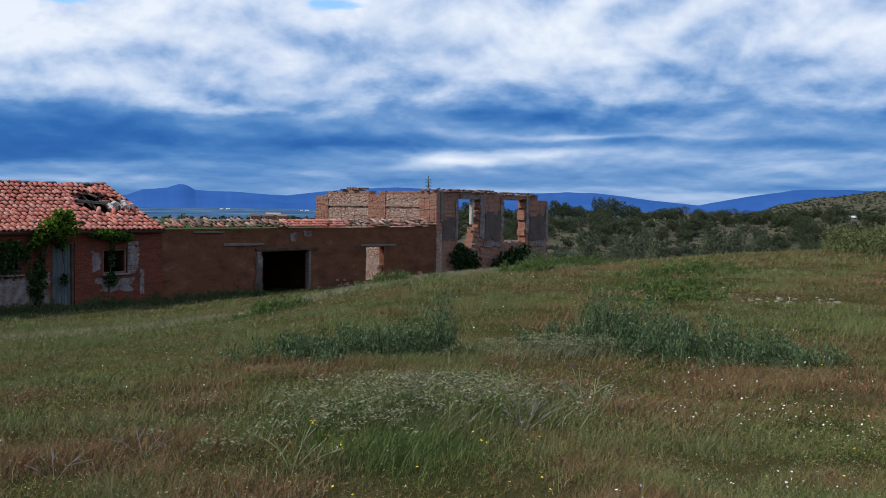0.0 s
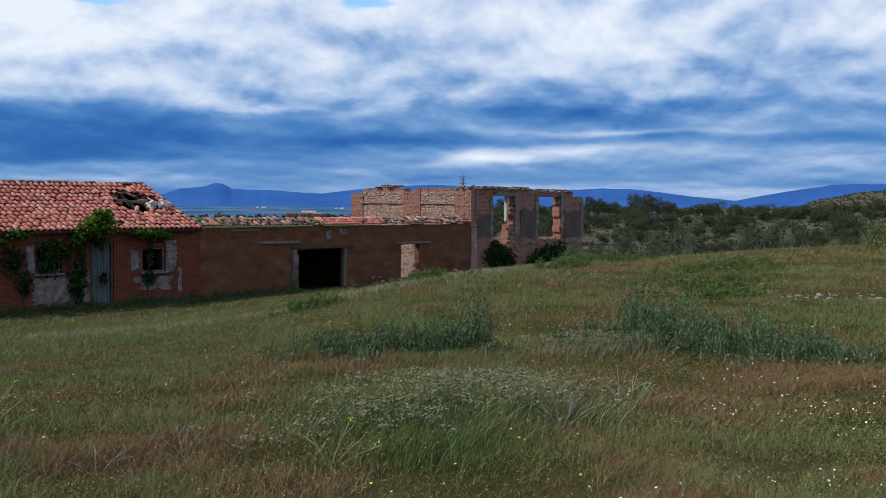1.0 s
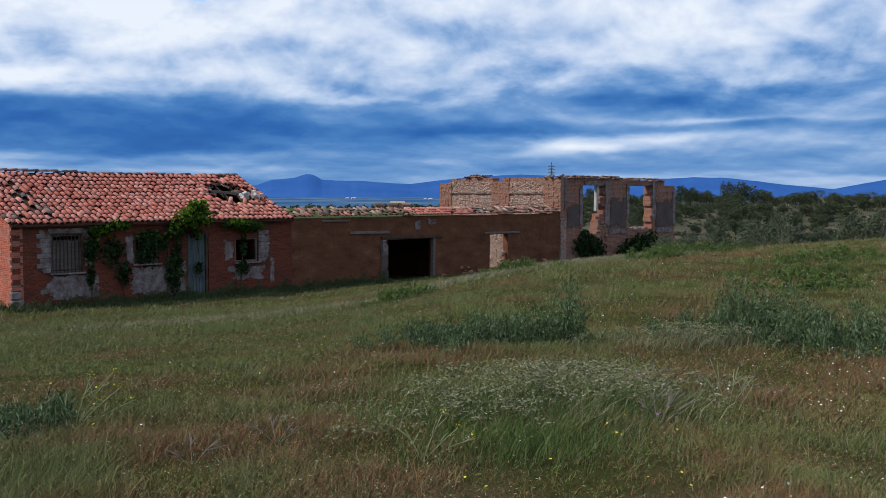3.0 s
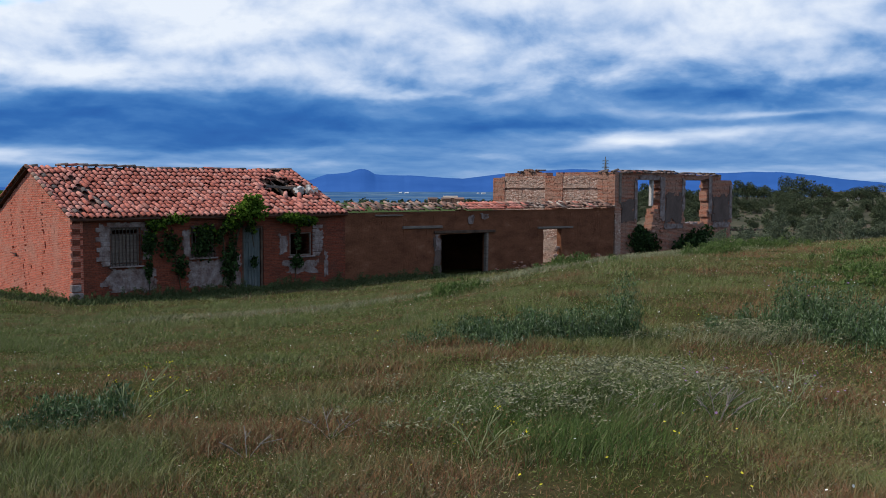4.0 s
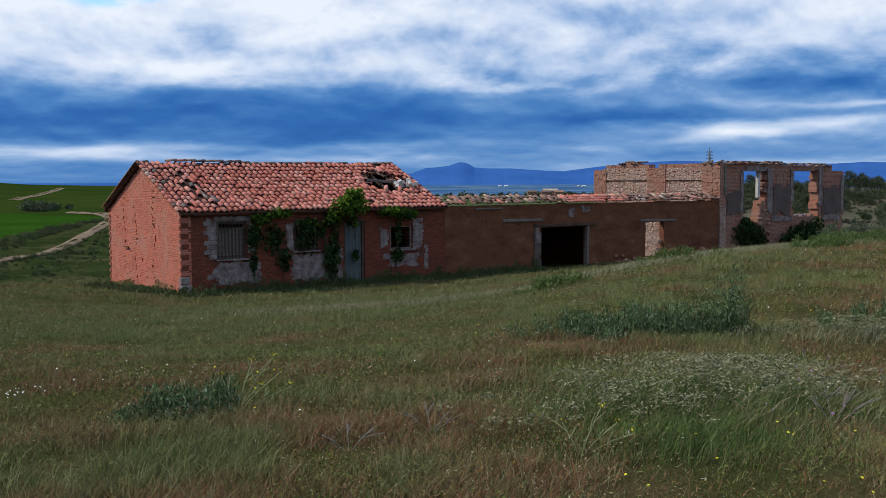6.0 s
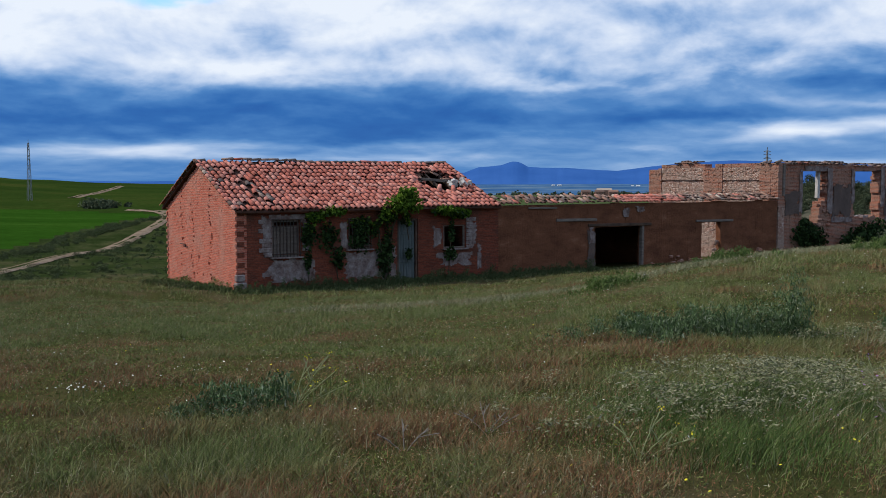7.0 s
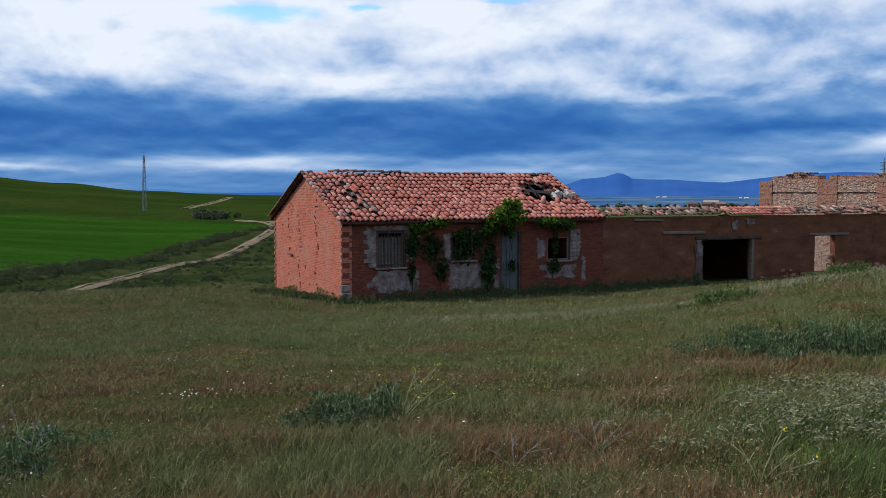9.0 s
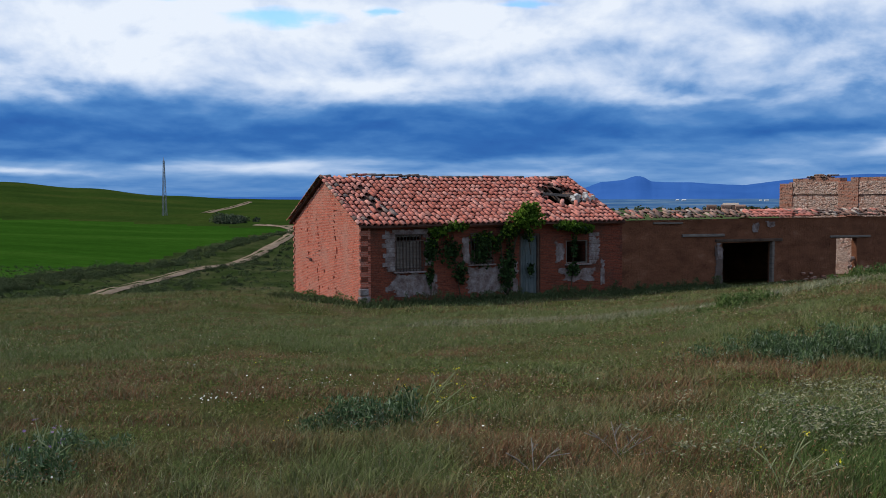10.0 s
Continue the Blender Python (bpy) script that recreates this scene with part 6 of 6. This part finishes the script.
grass_patch("tall_grass", "wind-bent tussock of feathery pale grass", [(1.6, 7.0, 1.1, 0.8, 5200, 0.25), (0.9, 6.6, 0.9, 0.5, 2600, 0.2), (2.2, 7.5, 1.2, 0.8, 2800, 0.2), (1.25, 5.9, 0.7, 0.5, 2600, 0.2)], M_LUSH, 61, 0.35, 0.45, 0.0034)
grass_patch("oat_heads", "pale nodding seed heads over the tussock", [(1.7, 7.1, 1.2, 0.8, 800, 0.28), (2.3, 7.6, 1.3, 0.8, 600, 0.24), (4.1, 10.2, 1.0, 0.4, 900, 0.2), (1.0, 6.6, 1.0, 0.5, 350, 0.23)], M_OAT, 62, 0.9, 0.4, 0.0045)
grass_patch("pale_grass", "pale grass on the crest before the long wall", [(3.2 + 1.1 * k, 24.0 + 0.9 * k, 1.6, 1.3, 1300, 0.2) for k in range(8)] + [(-4.5 + 1.0 * k, 24.0 + 0.2 * k, 1.8, 1.8, 900, 0.16) for k in range(6)], M_OAT, 63, 0.3, 0.55, 0.007)
grass_patch("wall_foot_grass", "dark green grass growing along the foot of the house", [tuple(N * (DIST - 0.9) + U * (14.5 + 0.7 * k))[:2] + (0.9, 0.8, 420, 0.18) for k in range(24)], M_FEATHER, 64, 0.15, 0.5, 0.010)
grass_patch("wall_foot_grass", "green grass at the foot of the gable", [tuple(N * (DIST + 0.3 + 0.8 * k) + U * 13.6)[:2] + (0.9, 0.8, 420, 0.22) for k in range(9)], M_FEATHER, 65, 0.15, 0.5, 0.010)


_rs = np.random.RandomState(90)
weeds("wall_foot_weeds", "dark leafy weeds along the foot of the house", [tuple(N * (DIST - 0.6 - 0.5 * _rs.rand()) + U * (14.2 + 0.62 * k))[:2] + (0.5, 0.4, 10, 0.22 + 0.35 * _rs.rand()) for k in range(28)], M_FEATHER, 56, leaf=0.022, per=60)
weeds("wall_foot_weeds", "leafy weeds at the foot of the gable", [tuple(N * (DIST + 0.4 + 0.75 * k) + U * 13.7)[:2] + (0.5, 0.5, 7, 0.2 + 0.25 * _rs.rand()) for k in range(10)], M_LUSH, 57, leaf=0.022, per=60)


def seed_plumes(spots, seed):
    """Drooping seed heads as short pale specks, blown to one side."""
    rs = np.random.RandomState(seed)
    P = []
    for cx, cy, rx, ry, n, h in spots:
        n = n // 7 * 7
        g = np.repeat(rs.normal(size=(n // 7, 2)) * 0.5, 7, axis=0)
        x, y = cx + g[:, 0] * rx + rs.normal(size=n) * 0.045, cy + g[:, 1] * ry + rs.normal(size=n) * 0.03
        z = ground_z(x, y) + h * (0.6 + 0.5 * rs.rand(n)) * np.clip(1.1 - 0.3 * np.linalg.norm(g, axis=1), 0.4, 1.1)
        for k in range(7):
            P.append(np.stack([x + 0.012 * k * (0.7 + rs.rand(n)), y + rs.normal(size=n) * 0.008, z + 0.012 * np.sin(k * 0.55) + rs.normal(size=n) * 0.005], -1))
    v, f = leaf_quads(np.concatenate(P), 0.0085, rs, 0.6, 3.0)
    thing("seed_plumes", fast_mesh("seed_plumes", v, f, M_OAT), "pale feathery seed heads blown over the tussock", "grass", kind="stuff")


seed_plumes([(1.65, 7.05, 1.0, 0.7, 620, 0.29), (2.2, 7.5, 1.1, 0.7, 380, 0.25), (4.1, 10.2, 1.1, 0.4, 420, 0.2), (1.0, 6.5, 0.9, 0.5, 260, 0.22)], 66)


def build_flowers():
    rs = np.random.RandomState(77)
    x, y, r = fan_points(24000, 4.5, 26, rs)
    a = np.degrees(np.arctan2(-x, y))
    k = vnoise(x, y, 1.6, 5, 3)
    thick = 0.025 + 0.95 * np.exp(-((a + 37) / 7) ** 2 - ((r - 6.6) / 2.0) ** 2) + 0.16 * np.exp(-((a + 30) / 9) ** 2)
    ok = rs.rand(len(x)) < np.clip((k - 0.36) * 5, 0, 1) * thick
    flowers("daisies", "scattered small white daisies in the grass", x[ok], y[ok], 0.14, 0.0145, M_PETAL, 1)
    gx, gy = np.concatenate([-3.48 + rs.normal(size=36) * 0.14, -2.6 + rs.normal(size=26) * 0.3]), np.concatenate([8.08 + rs.normal(size=36) * 0.14, 8.9 + rs.normal(size=26) * 0.3])
    flowers("daisy_clump", "tight clump of small white daisies", gx, gy, 0.12, 0.014, M_PETAL, 7)
    x, y, r = fan_points(260, 4.5, 12, rs)
    ok = vnoise(x, y, 1.6, 3, 2) > 0.56
    flowers("yellow_flowers", "scattered small yellow flowers in the grass", x[ok], y[ok], 0.18, 0.015, M_YELLOW, 2)
    cx = np.array([2.35, 2.95, 3.05, 3.1, 2.2, 1.75, 4.7, 4.9, 5.2, 4.5, 5.4, -3.5, -3.4, -3.65])
    cy = np.array([7.1, 6.9, 6.85, 6.5, 6.0, 5.9, 10.6, 10.5, 10.3, 10.7, 10.1, 5.6, 5.7, 5.5])
    gx, gy = np.repeat(cx, 4) + rs.normal(size=56) * 0.12, np.repeat(cy, 4) + rs.normal(size=56) * 0.12
    flowers("thistle_heads", "purple thistle flower heads", gx, gy, np.where(gx > 4, 0.55, 0.27), 0.018, M_PURPLE, 3)
    gx, gy = -1.55 + rs.normal(size=16) * 0.22, 7.3 + rs.normal(size=16) * 0.15
    flowers("mustard_flowers", "tall pale yellow mustard stems", gx, gy, 0.3, 0.015, M_YELLOW, 4)


build_flowers()


def stalk_plant(name, label, x, y, tips, radius, mat, flower=None, seed=0):
    """A few bare branching stems from one root, some with small flowers at the tips."""
    rs = np.random.RandomState(seed)
    z = float(ground_z(x, y))
    ob = thing(name, None, label, "weed", pose(x, y, z))
    for tx, ty, tz in tips:
        cu = bpy.data.curves.new("stem", "CURVE")
        cu.dimensions, cu.bevel_depth, cu.bevel_resolution = "3D", radius, 1
        for k in range(3):
            sp = cu.splines.new("POLY")
            sp.points.add(3)
            f = 1.0 if k == 0 else 0.55 + 0.3 * rs.rand()
            s = (0, 0, 0) if k == 0 else (tx * 0.5, ty * 0.5, tz * 0.62)
            e = (tx * f + (0 if k == 0 else 0.07 * rs.normal()), ty * f + (0 if k == 0 else 0.05 * rs.normal()), tz * (1 if k == 0 else 0.8 + 0.2 * rs.rand()))
            for i in range(4):
                t = i / 3
                sp.points[i].co = (s[0] + (e[0] - s[0]) * t, s[1] + (e[1] - s[1]) * t, s[2] + (e[2] - s[2]) * (t ** 0.8) - 0.02, 1)
        cu.materials.append(mat)
        child("stem", cu, ob)
        if flower:
            p = np.array([[tx, ty, tz]]) + rs.normal(size=(7, 3)) * 0.010
            v, f = leaf_quads(p, 0.010, rs, 0.0, 1.2)
            child("flower", fast_mesh("flower", v, f, flower), ob)


M_PALESTEM = rough_stuff("pale green stems", [(0.3, (0.24, 0.27, 0.12)), (0.7, (0.36, 0.38, 0.20))], 8, 40)
M_DEADSTEM = rough_stuff("dry grey stems", [(0.3, (0.20, 0.17, 0.14)), (0.7, (0.36, 0.32, 0.27))], 8, 40)
stalk_plant("mustard_plant", "spindly mustard plant with pale stems and yellow flowers", -1.62, 7.25, [(0.34, -0.1, 0.34), (0.26, 0.05, 0.42), (0.1, 0.1, 0.38), (0.4, 0.05, 0.22), (-0.1, 0.0, 0.3), (0.2, -0.15, 0.26)], 0.0035, M_PALESTEM, M_YELLOW, 1)
stalk_plant("mustard_plant", "spindly mustard plant with pale stems and yellow flowers", 0.66, 5.75, [(0.2, -0.05, 0.22), (0.12, 0.05, 0.28), (0.3, 0.0, 0.15), (-0.1, 0.05, 0.2)], 0.003, M_PALESTEM, M_YELLOW, 2)
stalk_plant("dry_weed", "dead grey branching weed stalks", -0.2, 6.5, [(0.2, 0.05, 0.13), (-0.18, 0.0, 0.16), (0.3, -0.05, 0.06), (-0.05, 0.1, 0.2), (0.12, -0.1, 0.18)], 0.003, M_DEADSTEM, None, 3)
stalk_plant("dry_weed", "dead grey branching weed stalks", -0.68, 6.05, [(0.14, 0.05, 0.15), (-0.16, 0.0, 0.12), (-0.02, 0.06, 0.2)], 0.003, M_DEADSTEM, None, 4)
stalk_plant("dry_weed", "grey silvery weed stalks in the grass", 2.35, 6.5, [(0.16, 0.05, 0.26), (-0.14, 0.0, 0.22), (-0.05, 0.06, 0.3), (0.25, 0.0, 0.2), (0.08, -0.1, 0.28)], 0.003, M_DEADSTEM, None, 5)
stalk_plant("thistle", "slender thistle with purple heads", 3.05, 7.0, [(0.08, 0, 0.36), (-0.12, 0.05, 0.42), (0.18, -0.05, 0.3), (-0.2, 0, 0.3)], 0.0035, M_PALESTEM, M_PURPLE, 6)
stalk_plant("thistle", "slender thistle with purple heads", -3.5, 5.6, [(0.06, 0, 0.30), (-0.1, 0.05, 0.34), (0.12, -0.05, 0.24)], 0.0035, M_PALESTEM, M_PURPLE, 8)
stalk_plant("thistle", "slender thistle with purple heads", 2.5, 7.2, [(0.06, 0, 0.34), (-0.1, 0.05, 0.38), (0.14, -0.05, 0.28)], 0.0035, M_PALESTEM, M_PURPLE, 7)

# bare stony patch and a flat stone in the upper meadow
M_STONE = rough_stuff("pale stone", [(0.3, (0.26, 0.22, 0.19)), (0.6, (0.38, 0.34, 0.30)), (0.8, (0.46, 0.42, 0.38))], 3, 30)


def loose_stone(label, x, y, size, seed):
    rs = np.random.RandomState(seed)
    bm = bmesh.new()
    bmesh.ops.create_icosphere(bm, subdivisions=2, radius=0.5)
    for v in bm.verts:
        v.co = v.co * (0.8 + 0.4 * noise.noise(v.co * 2 + Vector((seed, 0, 0))))
        v.co.z *= 0.5
    me = bpy.data.meshes.new("stone")
    bm.to_mesh(me), bm.free()
    me.materials.append(M_STONE)
    thing("stone", me, label, "stone", pose(x, y, float(ground_z(x, y)) + size * 0.08, 0, 0, rs.rand() * 360) @ Matrix.Diagonal((size, size * 0.7, size * 0.8, 1)), "stones in the meadow")


loose_stone("flat pale stone lying in the grass", 11.7, 22.9, 0.5, 1)
_rs = np.random.RandomState(2)
for i in range(26):
    loose_stone("small pale stone on a bare patch", 10.7 + _rs.normal() * 0.55, 16.1 + _rs.normal() * 0.45, 0.07 + 0.2 * _rs.rand() ** 2, 10 + i)
